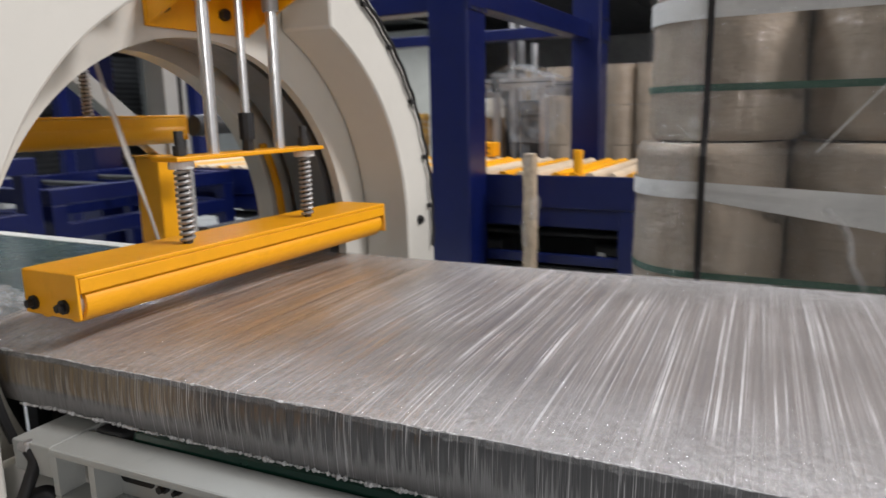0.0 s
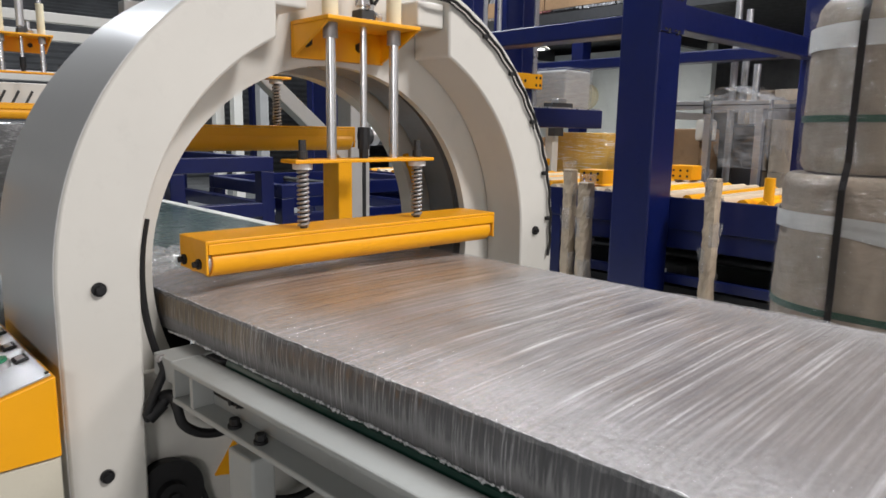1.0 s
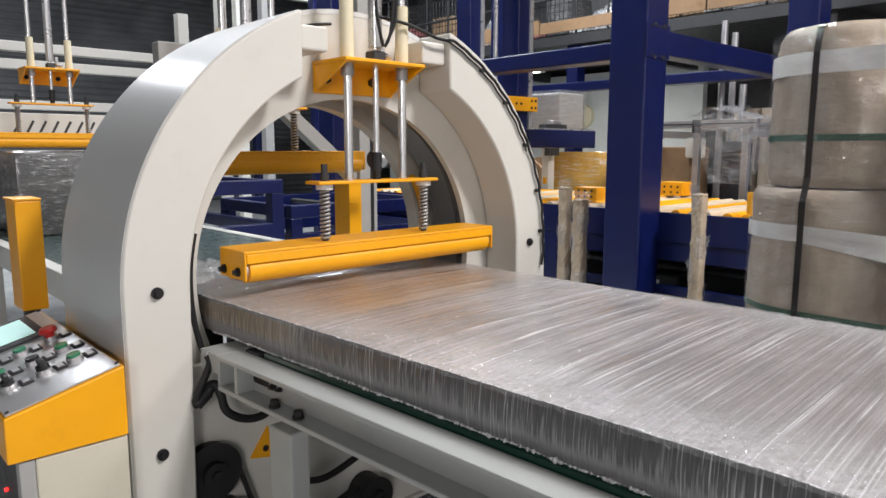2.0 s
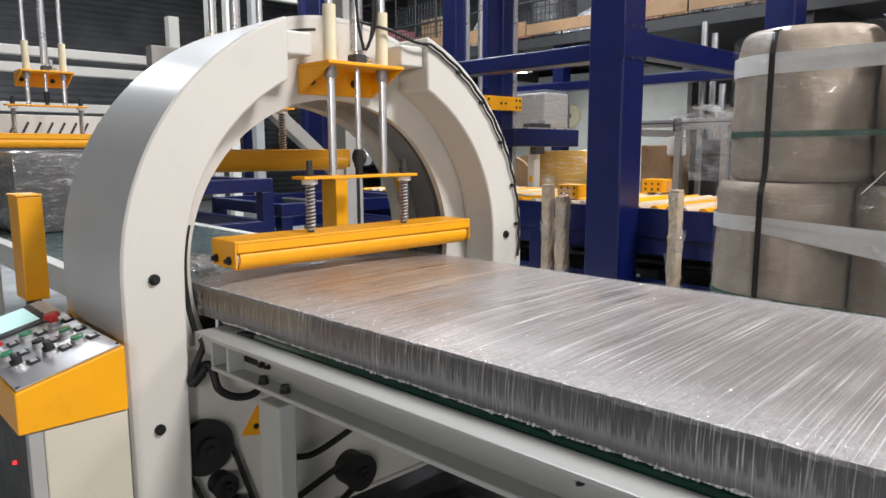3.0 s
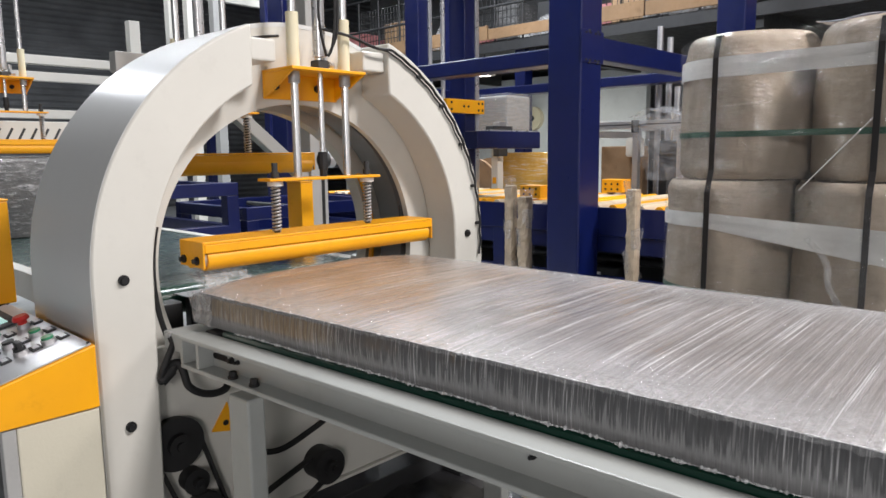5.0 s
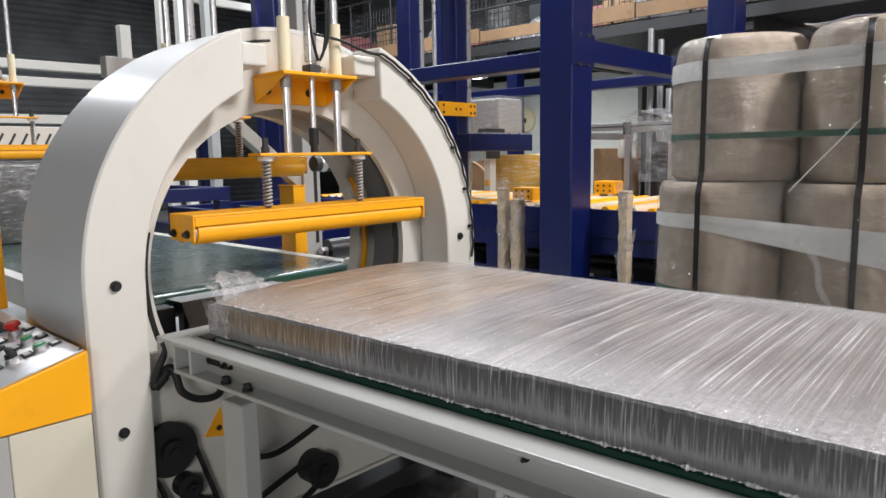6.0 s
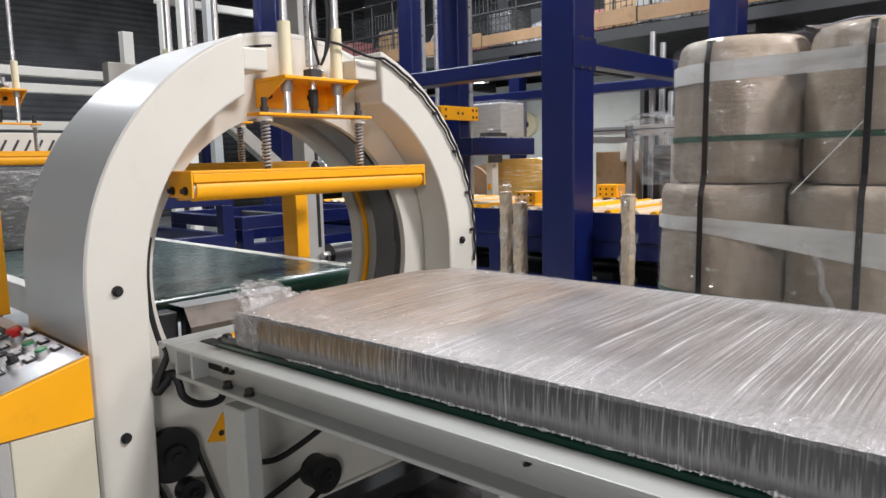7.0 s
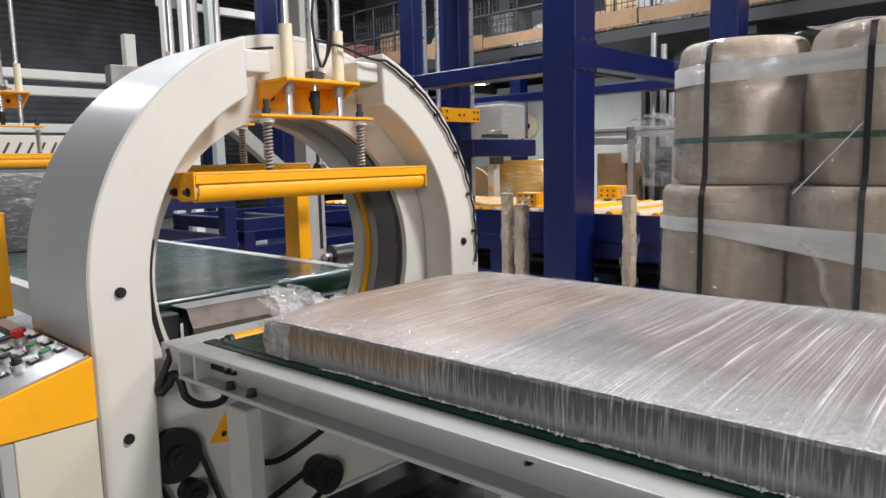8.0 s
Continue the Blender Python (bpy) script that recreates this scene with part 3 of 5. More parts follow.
def press(name, label):
    """The press unit: a fixed bracket and a lifting carriage. z = 0 is the height of the bar's upper face; depth 0 its front lip."""
    top = empty(name, label, "press")
    y0, y1 = 0.0, 0.14
    part("bar_plate", box((-0.45, y0, -0.008), (0.45, y1, 0.0), 0.002), M["yellow"], top)
    part("front_lip", box((-0.446, y0, -0.032), (0.446, y0 + 0.006, -0.0085), 0.0015), M["yellow"], top)
    part("back_lip", box((-0.446, y1 - 0.006, -0.055), (0.446, y1, -0.0085), 0.0015), M["yellow"], top)
    for s in (-1, 1):
        e = part("end_plate", box((s * 0.4465, y0 + 0.001, -0.075), (s * 0.4525, y1 - 0.001, -0.0005), 0.002), M["yellow"], top)
        for yy in (0.035, 0.112):
            part("axle_nut", add_cyl(cyl((s * 0.4525, yy, -0.055), (s * 0.458, yy, -0.055), 0.012, 12), (s * 0.457, yy, -0.055), (s * 0.468, yy, -0.055), 0.007, 6), M["black"], e)
    for yy, nm in ((0.035, "roller"), (0.112, "roller")):
        r = part(nm, cyl((-0.436, yy, -0.052), (0.436, yy, -0.052), 0.033, 32), M["yellow"], top, smooth=True)
        for s in (-1, 1):
            part("bearing", cyl((s * 0.436, yy, -0.052), (s * 0.445, yy, -0.052), 0.026, 20), M["steel"], r)
    # carriage plate and springs
    pl = part("carriage_plate", box((-0.222, 0.012, 0.158), (0.214, 0.082, 0.167), 0.002), M["yellow"], top)
    for x in (-0.182, 0.182):
        part("spring_rod", cyl((x, 0.047, 0.0), (x, 0.047, 0.20), 0.009, 12), M["dark"], top)
        part("lock_nut", add_cyl(cyl((x, 0.047, 0.168), (x, 0.047, 0.186), 0.013, 14), (x, 0.047, 0.186), (x, 0.047, 0.213), 0.009, 6), M["dark"], top)
        part("washer", cyl((x, 0.047, 0.143), (x, 0.047, 0.157), 0.024, 20), M["band"], top)
        turns, pts = 13, []
        for k in range(turns * 10 + 1):
            a = k * 2 * math.pi / 10
            pts.append((x + 0.0122 * math.cos(a), 0.047 + 0.0122 * math.sin(a), 0.003 + 0.139 * k / (turns * 10)))
        part("spring", tube(pts, 0.0036, 6), M["zinc"], top, smooth=True)
    for x in (-0.098, 0.098):
        part("guide_rod", cyl((x, 0.047, 0.167), (x, 0.047, 0.95), 0.0125, 18), M["polished"], top, smooth=True)
    part("piston_rod", cyl((0.0, 0.047, 0.21), (0.0, 0.047, 0.60), 0.009, 16), M["polished"], top, smooth=True)
    part("rod_joint", add_cyl(cyl((0, 0.047, 0.167), (0, 0.047, 0.20), 0.012, 8), (0, 0.047, 0.19), (0, 0.047, 0.245), 0.016, 10), M["black"], top)
    return top


def press_mount(name, label, z):
    """The fixed bracket with sleeves and the lifting cylinder, its shelf at height z."""
    top = empty(name, label, "bracket")
    part("shelf", box((-0.142, -0.02, z - 0.010), (0.142, 0.1375, z), 0.002), M["yellow"], top)
    part("upright", box((-0.142, 0.138, z - 0.088), (0.142, 0.147, z - 0.0005), 0.002), M["yellow"], top)
    for s in (-1, 1):
        bm = bmesh.new()
        vs = [bm.verts.new((s * 0.140 - t, y, q)) for t in (0, s * 0.008) for y, q in ((-0.016, z - 0.011), (0.137, z - 0.011), (0.137, z - 0.084))]
        for f in ((0, 1, 2), (5, 4, 3), (0, 3, 4, 1), (1, 4, 5, 2), (2, 5, 3, 0)):
            bm.faces.new([vs[i] for i in f])
        part("gusset", bm, M["yellow"], top)
        x = s * 0.098
        part("sleeve", cyl((x, 0.037, z + 0.0), (x, 0.037, z + 0.165), 0.0195, 24), M["nylon"], top, smooth=True)
        part("bush", cyl((x, 0.037, z - 0.045), (x, 0.037, z - 0.01), 0.018, 20), M["zinc"], top, smooth=True)
    for x in (-0.105, 0.06):
        part("bolt", cyl((x, 0.138, z - 0.048), (x, 0.124, z - 0.048), 0.013, 6), M["black"], top)
    part("cylinder", cyl((0, 0.037, z + 0.04), (0, 0.037, z + 0.62), 0.020, 24), M["steel"], top, smooth=True)
    part("cylinder_head", box((-0.021, 0.014, z), (0.021, 0.058, z + 0.03), 0.004), M["dark"], top)
    part("fitting", add_cyl(cyl((0.04, 0.06, z + 0.03), (0.04, 0.06, z + 0.07), 0.010, 10), (0.03, 0.037, z + 0.02), (0.06, 0.05, z + 0.02), 0.011, 10), M["steel"], top)
    return top


front_mount = press_mount("press_bracket", "yellow steel bracket with cream sleeves and lifting cylinder", 1.59)
front_press = press("press_roller_unit", "yellow press roller bar on sprung guide rods")
part("hanging_cable", tube(smooth_path([(0.0, 0.0, 1.63), (-0.028, -0.012, 1.70), (-0.036, -0.015, 1.78), (-0.022, -0.015, 1.85), (0.0, -0.015, 1.88), (0.024, -0.015, 1.83), (0.028, -0.012, 1.74), (0.02, -0.005, 1.66), (0.01, 0.005, 1.63)]), 0.0045), M["black"], front_mount, "looped black cables", smooth=True)
part("hanging_cable", tube(smooth_path([(0.02, 0.01, 1.64), (0.036, -0.008, 1.70), (0.038, -0.012, 1.78), (0.02, -0.018, 1.86), (0.022, -0.018, 1.96), (0.028, -0.01, 2.10), (0.03, 0.0, 2.4)]), 0.0045), M["black"], front_mount, smooth=True)


# ---- conveyors ----
def outfeed():
    top = empty("outfeed_conveyor", "cream steel belt conveyor with a green belt", "conveyor")
    y0, y1 = -0.055, -4.2
    for s in (-1, 1):
        bm = bmesh.new()
        add_box(bm, (s * 0.490, y1, 0.838), (s * 0.56, y0, 0.85), 0.004)
        add_box(bm, (s * 0.51, y1, 0.762), (s * 0.558, y0, 0.774), 0.003)
        add_box(bm, (s * 0.505, y1, 0.735), (s * 0.511, y0 - 0.02, 0.7615), 0)
        add_box(bm, (s * 0.505, y1, 0.7745), (s * 0.513, y0 - 0.078, 0.8375), 0)
        for yy in (y0 - 0.006, y0 - 0.084):
            add_box(bm, (s * 0.5135, yy - 0.006, 0.7745), (s * 0.556, yy + 0.006, 0.8375), 0)
        r = part("side_rail", bm, M["rail"], top)
        for yy, zz, rad in ((-0.045, 0.803, 0.011), (-0.235, 0.806, 0.009), (-0.262, 0.806, 0.006), (-1.14, 0.815, 0.006), (-2.0, 0.815, 0.006)):
            part("rail_bolt", add_cyl(cyl((s * 0.514, yy, zz), (s * 0.520, yy, zz), rad, 14), (s * 0.520, yy, zz), (s * 0.528, yy, zz), rad * 0.65, 6), M["black"], r)
        part("rail_slot", add_cyl(add_cyl(box((s * 0.5135, -0.205, 0.796), (s * 0.515, -0.155, 0.812), 0), (s * 0.5135, -0.205, 0.804), (s * 0.515, -0.205, 0.804), 0.008, 14), (s * 0.5135, -0.155, 0.804), (s * 0.515, -0.155, 0.804), 0.008, 14), M["black"], r)
        for yy in (-0.275, -0.365):
            part("rail_bolt", add_cyl(cyl((s * 0.540, yy, 0.7745), (s * 0.540, yy, 0.780), 0.013, 16), (s * 0.540, yy, 0.780), (s * 0.540, yy, 0.792), 0.010, 6), M["black"], r)
    part("belt", box((-0.486, y1, 0.824), (0.486, y0 - 0.085, 0.860), 0.010), M["belt"], top, "dark green conveyor belt")
    roll = part("end_roller", cyl((-0.415, -0.098, 0.843), (0.415, -0.098, 0.843), 0.0175, 24), M["yellow"], top, "yellow end roller", smooth=True)
    for s in (-1, 1):
        bm = cyl((s * 0.4155, -0.098, 0.843), (s * 0.430, -0.098, 0.843), 0.019, 20)
        add_cyl(bm, (s * 0.430, -0.098, 0.843), (s * 0.446, -0.098, 0.843), 0.013, 16)
        part("bearing", bm, M["dark"], roll, smooth=True)
        part("axle", cyl((s * 0.446, -0.098, 0.843), (s * 0.468, -0.098, 0.843), 0.007, 10), M["steel"], roll)
        part("bearing_seat", box((s * 0.448, -0.128, 0.834), (s * 0.489, -0.068, 0.8525), 0.004), M["dark"], top)
    bevelled(part("end_beam", box((-0.556, y0 + 0.0005, 0.80), (0.556, y0 + 0.085, 0.8495), 0), M["rail"], top), 0.003)
    for yy in (-0.305, -1.9, -3.6):
        for s in (-1, 1):
            part("leg", box((s * 0.500, yy - 0.043, 0.0), (s * 0.55, yy + 0.043, 0.7345), 0.006), M["rail"], top)
        if yy < -1:
            part("cross_beam", box((-0.4995, yy - 0.03, 0.30), (0.4995, yy + 0.03, 0.36), 0.004), M["rail"], top)
    return top


def infeed():
    top = empty("infeed_conveyor", "grey-green belt conveyor feeding the ring", "conveyor")
    part("belt", box((-0.50, 0.525, 0.80), (0.50, 5.2, 0.878), 0.006), M["belt_top"], top)
    part("nose_roller", cyl((-0.4995, 0.525, 0.829), (0.4995, 0.525, 0.829), 0.0488, 40), M["belt"], top, smooth=True)
    for s in (-1, 1):
        part("side_rail", box((s * 0.503, 0.55, 0.77), (s * 0.56, 5.2, 0.88), 0.004), M["white"], top)
        part("bearing_block", box((s * 0.503, 0.50, 0.83), (s * 0.585, 0.549, 0.895), 0.012), M["band"], top, "pale bearing block", smooth=True)
    for yy in (0.9, 2.6, 4.4):
        for s in (-1, 1):
            part("leg", box((s * 0.51, yy - 0.04, 0), (s * 0.555, yy + 0.04, 0.769), 0.004), M["white"], top)
    return top


line = outfeed()
pivot = Matrix.Translation((-0.56, -0.055, 0.85))
line.matrix_world = Matrix.Translation((0.0, 0, 0.0055)) @ pivot @ pose(0, 0, 0, 0.2, 0, 3.1) @ pivot.inverted()
infeed()


def wrapped_panel():
    """The flat load in stretch film; its trailing end at y = 0, the load reaching along -y."""
    top = empty("board_package", "flat stacked boards tightly wrapped in clear stretch film", "package")
    w, length, ny = 0.4327, 3.4, 900
    T = 0.0885
    def thick(y):
        d = min(1.0, -y / 0.06)
        return T - 0.012 * (1 - d) ** 2
    def ripple(x, y):
        return 0.0014 * noise.noise(Vector((x * 1.2 + y * 2.5, y * 62, 0.3))) + 0.0012 * noise.noise(Vector((x * 2.0 + y * 5, y * 21, 5.3))) + 0.003 * noise.noise(Vector((x * 4, y * 5, 3.1)))
    def crown(u, y):
        """The film bulges over the trailing end and lies flatter further on."""
        d = max(0.0, 1 + y / 0.55)
        lean = 1 - abs(2 * u ** 0.8 - 1) ** 2.6
        back = min(1.0, 0.35 - y * 9)
        return lean * (0.007 + 0.030 * d * d) * back
    def sheet(f, nu, nv):
        bm = bmesh.new()
        g = [[bm.verts.new(f(i / nu, j / nv)) for i in range(nu + 1)] for j in range(nv + 1)]
        for a, b in zip(g, g[1:]):
            for i in range(nu):
                bm.faces.new((a[i], a[i + 1], b[i + 1], b[i]))
        return bm
    def upper(u, v):
        x, y = -w + 2 * w * u, -length * v
        return (x, y, thick(y) + crown(u, y) + ripple(x, y) * (0.25 + 0.75 * min(1, 6 * u, 6 * (1 - u))))
    part("film_top", sheet(upper, 48, ny), M["product"], top, "streaked silvery stretch film", smooth=True)
    def flank(s):
        def f(u, v):
            y = -length * v
            h = thick(y)
            bulge = 0.004 * math.sin(math.pi * u)
            rip = 0.0004 * noise.noise(Vector((y * 110, u * 1.5, s * 4.0))) + 0.0016 * noise.noise(Vector((y * 9, u * 2, 7.0)))
            return (s * (w + bulge + (rip if 0 < u < 1 else 0)), y, h * u + (ripple(s * w, y) * 0.25 if u == 1 else 0))
        return f
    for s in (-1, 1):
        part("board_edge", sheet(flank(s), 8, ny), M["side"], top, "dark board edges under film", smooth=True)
    def tail_end(u, v):
        x = -w + 2 * w * u
        zt = thick(0) + crown(u, 0) + ripple(x, 0) * 0.25
        return (x, 0.014 * math.sin(math.pi * v) * (0.6 + 0.8 * noise.noise(Vector((x * 9, v * 3, 1)))), zt * v)
    part("film_end", sheet(tail_end, 48, 6), M["product"], top, smooth=True)
    part("underside", box((-w, -length, 0.0), (w, 0.0, 0.004), 0), M["dark"], top)
    # milky second layer along the upper edges, thinning inwards, pulled over the corner
    for s in (-1, 1):
        def edge(u, v, s=s):
            y = -0.015 - (length - 0.03) * v
            wid = 0.20 + 0.05 * noise.noise(Vector((y * 2.2, s, 0))) + 0.02 * noise.noise(Vector((y * 17, s, 4)))
            t = u * (wid + 0.012)
            k = 0.0013 * noise.noise(Vector((y * 45, u * 12, s))) + 0.0009 * noise.noise(Vector((y * 120, u * 30, s)))
            if t < 0.012:
                drop = 0.012 * (0.55 + 0.9 * abs(noise.noise(Vector((y * 95, 2, s)))))
                return (s * (w + 0.0045 + k * 0.6), y, thick(y) + 0.001 - drop * (1 - t / 0.012))
            x = w + 0.003 - (t - 0.012)
            return (s * x, y, thick(y) + crown(0.5 + s * 0.5 * min(1, x / w), y) + 0.0030 + k * 0.8)
        part("film_edge", sheet(edge, 18, 700), M["crinkle"], top, "milky crinkled film along the edge", smooth=True)
    # gathered film beads along the lower edge, near-white colour standing in for glints
    def cord(x, y0, y1, z, r, lump, n, rate, seed):
        """An uneven cord along the load, for gathered film and the edge highlight."""
        bm = bmesh.new()
        rings = []
        for k in range(n + 1):
            y = y0 + (y1 - y0) * k / n
            rr = max(0.0004, r + lump * noise.noise(Vector((y * rate, seed, 1))) + lump * noise.noise(Vector((y * rate * 0.23, seed, 4))))
            dx, dz = 0.002 * noise.noise(Vector((y * rate * 0.5, seed, 7))), 0.003 * noise.noise(Vector((y * 11, seed, 9)))
            rings.append([bm.verts.new((x + dx + rr * math.cos(q * math.pi / 3), y, z + dz + rr * math.sin(q * math.pi / 3))) for q in range(6)])
        for a, b in zip(rings, rings[1:]):
            for q in range(6):
                bm.faces.new((a[q], a[(q + 1) % 6], b[(q + 1) % 6], b[q]))
        return bm
    part("film_skirt", cord(-w - 0.0115, -0.22, -2.6, 0.0060, 0.0020, 0.0034, 2600, 190.0, 3.0), M["glint_bead"], top, "gathered film along the lower edge, whitened for glints", smooth=True)
    # white cord in place of the highlight along the upper fold
    part("edge_highlight", cord(-w - 0.003, -0.01, -3.3, T + 0.0015, 0.0008, 0.0022, 1600, 60.0, 8.0), M["glint_bead"], top, "white cord painting the highlight on the film fold", smooth=True)
    # loose tails at the trailing end
    def tail(x0, reach, rise, wide, seed, z0=0.085):
        def f(u, v):
            q = Vector((u * 3, v * 3, seed))
            n1, n2, n3 = noise.noise(q * 1.3), noise.noise(q * 2.7 + Vector((5, 0, 0))), noise.noise(q * 6.5)
            return (x0 + wide * (u - 0.5) * (1 - 0.5 * v) + 0.02 * n2, -0.05 + (reach + 0.05) * v + 0.015 * n1 + 0.006 * n3, z0 + rise * math.sin(v * 2.0) + 0.012 * n1 * (0.3 + v) + 0.006 * n3)
        return sheet(f, 26, 26)
    part("film_tail", tail(-0.33, 0.09, 0.055, 0.17, 1.0), M["tailfilm"], top, "loose crumpled film tail", smooth=True)
    part("film_tail", tail(-0.38, 0.06, 0.035, 0.10, 4.0), M["crinkle"], top, smooth=True)
    part("film_tail", tail(-0.20, 0.02, 0.012, 0.20, 8.0), M["tailfilm"], top, smooth=True)
    part("film_tail", tail(0.12, 0.03, 0.004, 0.40, 12.0), M["clear"], top, smooth=True)
    def corner(u, v):
        n1, n2 = noise.noise(Vector((u * 4, v * 4, 20))), noise.noise(Vector((u * 11, v * 11, 24)))
        return (-w - 0.011 - 0.010 * n1 - 0.004 * n2 + 0.03 * max(0, u - 0.75), -0.11 + 0.135 * u * (0.75 + 0.25 * v), 0.003 + 0.086 * v + 0.006 * n1)
    part("film_tail", sheet(corner, 24, 16), M["tailfilm"], top, smooth=True)
    return top


panel_load = wrapped_panel()


def film_strand():
    top = empty("film_strand", "thin taut strand of clear stretch film", "film")
    bm = bmesh.new()
    add_tube(bm, [(0, 0, 0.0), (0.004, 0, 0.12), (-0.003, 0, 0.26), (0.002, 0, 0.46)], 0.0035, 6)
    part("strand", bm, M["band"], top, smooth=True)
    bm = bmesh.new()
    add_tube(bm, [(0.004, 0.004, 0.0), (0.010, 0.006, 0.2), (0.004, 0.003, 0.44)], 0.0022, 5)
    part("strand", bm, M["band"], top, smooth=True)
    return top


strand = film_strand()


def transfer_plate():
    top = empty("transfer_hood", "folded bare steel hood between the two belts", "plate")
    def slab(pts, th):
        """A folded sheet: a profile (y, z) drawn along x, with thickness."""
        bm = bmesh.new()
        rows = [[bm.verts.new((x, y, z - d)) for y, z in pts for d in (0, th)] for x in (-0.32, 0.10)]
        n = len(pts)
        for k in range(n - 1):
            i = 2 * k
            for a, b in ((i, i + 2), (i + 3, i + 1)):
                bm.faces.new((rows[0][a], rows[0][b], rows[1][b], rows[1][a]))
            for r in rows:
                bm.faces.new((r[i], r[i + 2], r[i + 3], r[i + 1]))
        for k in (0, n - 1):
            bm.faces.new((rows[0][2 * k], rows[0][2 * k + 1], rows[1][2 * k + 1], rows[1][2 * k]))
        return bm
    part("top_plate", slab([(0.365, 0.8625), (0.475, 0.861)], 0.003), M["zinc"], top, "bright bare top plate")
    # sloping face, darker and browner than the top plate
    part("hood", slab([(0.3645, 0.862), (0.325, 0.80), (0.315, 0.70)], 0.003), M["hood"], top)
    part("side_guard", box((-0.56, 0.40, 0.30), (-0.325, 0.47, 0.845), 0.006), M["dark"], top, "dark sheet guard")
    part("side_guard", box((0.105, 0.40, 0.30), (0.54, 0.47, 0.77), 0.006), M["dark"], top, "dark sheet guard")
    for s in (-0.29, 0.05):
        part("support", box((s, 0.42, 0.10), (s + 0.04, 0.46, 0.8585), 0.002), M["dark"], top)
    return top


transfer_plate()


# ---- control console ----
def console():
    top = empty("control_console", "yellow sloping control console on a cream cabinet", "control panel")
    x0, x1, ya, yb = -1.00, -0.768, -0.06, 0.64
    def zt(x):
        return 0.877 + (x - x1) * 0.27
    cab = part("cabinet", box((x0 + 0.0505, ya + 0.006, 0.0), (x1 - 0.001, yb - 0.01, 0.717), 0.004), M["cream"], top, "cream steel cabinet")
    for yy in (ya + 0.006, yb - 0.04):
        part("frame_post", box((x0 + 0.02, yy, 0.0), (x0 + 0.05, yy + 0.03, 0.717), 0.003), M["grey"], cab)
    # black panel standing in for the unlit inside of the open cabinet
    part("inside", box((x0 + 0.040, ya + 0.038, 0.03), (x0 + 0.0500, yb - 0.042, 0.70), 0), M["black"], cab)
    part("indicator", cyl((x0 + 0.0398, 0.20, 0.56), (x0 + 0.033, 0.20, 0.56), 0.0045, 10), M["led"], cab, "lit red indicator")
    bm = prism([(x0, 0.72), (x1, 0.72), (x1, zt(x1)), (x0, zt(x0))], ya, yb)
    bevelled(part("housing", bm, M["yellow"], top, "yellow painted steel housing"), 0.004)
    slope = math.atan(0.27)
    turn = Matrix.Rotation(-slope, 4, "Y")
    def on(x, y, h=0.0):
        return Matrix.Translation((x - h * math.sin(slope), y, zt(x) + h * math.cos(slope))) @ turn
    def put(nm, bm, mat, x, y, h, par, label=""):
        o = part(nm, bm, mat, par, label, smooth=len(bm.faces) > 20)
        o.matrix_local = on(x, y, h)
        return o
    face = put("face_plate", box((-0.114, -0.342, 0.0), (0.114, 0.342, 0.004), 0.001), M["panel"], (x0 + x1) / 2, 0.29, 0.001, top, "brushed steel face plate")
    bez = put("screen_bezel", box((-0.085, -0.115, 0.0), (0.085, 0.115, 0.008), 0.003), M["dark"], -0.893, 0.485, 0.005, top)
    put("screen", box((-0.062, -0.088, 0.0), (0.062, 0.088, 0.002), 0), M["screen"], -0.893, 0.485, 0.0132, top, "lit pale green touch screen")
    def button(x, y, kind):
        ring = add_cyl(cyl((0, 0, 0), (0, 0, 0.010), 0.0175, 20), (0, 0, 0.008), (0, 0, 0.012), 0.0155, 20)
        put("bezel_ring", ring, M["steel"], x, y, 0.005, top)
        if kind == "stop":
            bm = add_cyl(cyl((0, 0, 0.012), (0, 0, 0.024), 0.012, 18), (0, 0, 0.024), (0, 0, 0.030), 0.021, 24)
            add_cyl(bm, (0, 0, 0.030), (0, 0, 0.036), 0.021, 24, 0.017)
            put("emergency_stop", bm, M["red"], x, y, 0.005, top, "red mushroom emergency stop")
        elif kind == "selector":
            bm = cyl((0, 0, 0.013), (0, 0, 0.022), 0.014, 18)
            add_box(bm, (-0.006, -0.017, 0.020), (0.006, 0.017, 0.036), 0.002)
            put("selector_knob", bm, M["black"], x, y, 0.005, top, "black selector knob")
        else:
            put("button_cap", cyl((0, 0, 0.013), (0, 0, 0.019), 0.0145, 20), M[kind], x, y, 0.005, top)
        tag = put("tag_plate", box((0.020, -0.019, 0.0), (0.046, 0.019, 0.005), 0.002), M["black"], x, y, 0.005, top)
        part("tag_label", box((0.026, -0.012, 0.0052), (0.040, 0.012, 0.0062), 0), M["panel"], tag)
    for x, y, k in ((-0.820, 0.305, "stop"), (-0.825, 0.185, "green"), (-0.825, 0.085, "green"), (-0.892, 0.285, "green"), (-0.888, 0.180, "black"),
                    (-0.888, 0.085, "selector"), (-0.957, 0.285, "red"), (-0.957, 0.180, "green"), (-0.957, 0.085, "selector")):
        button(x, y, k)
    for x, y in ((-0.777, -0.042), (-0.988, -0.042), (-0.777, 0.62), (-0.988, 0.62)):
        put("screw", cyl((0, 0, 0), (0, 0, 0.003), 0.004, 10), M["dark"], x, y, 0.005, top)
    return top


console()


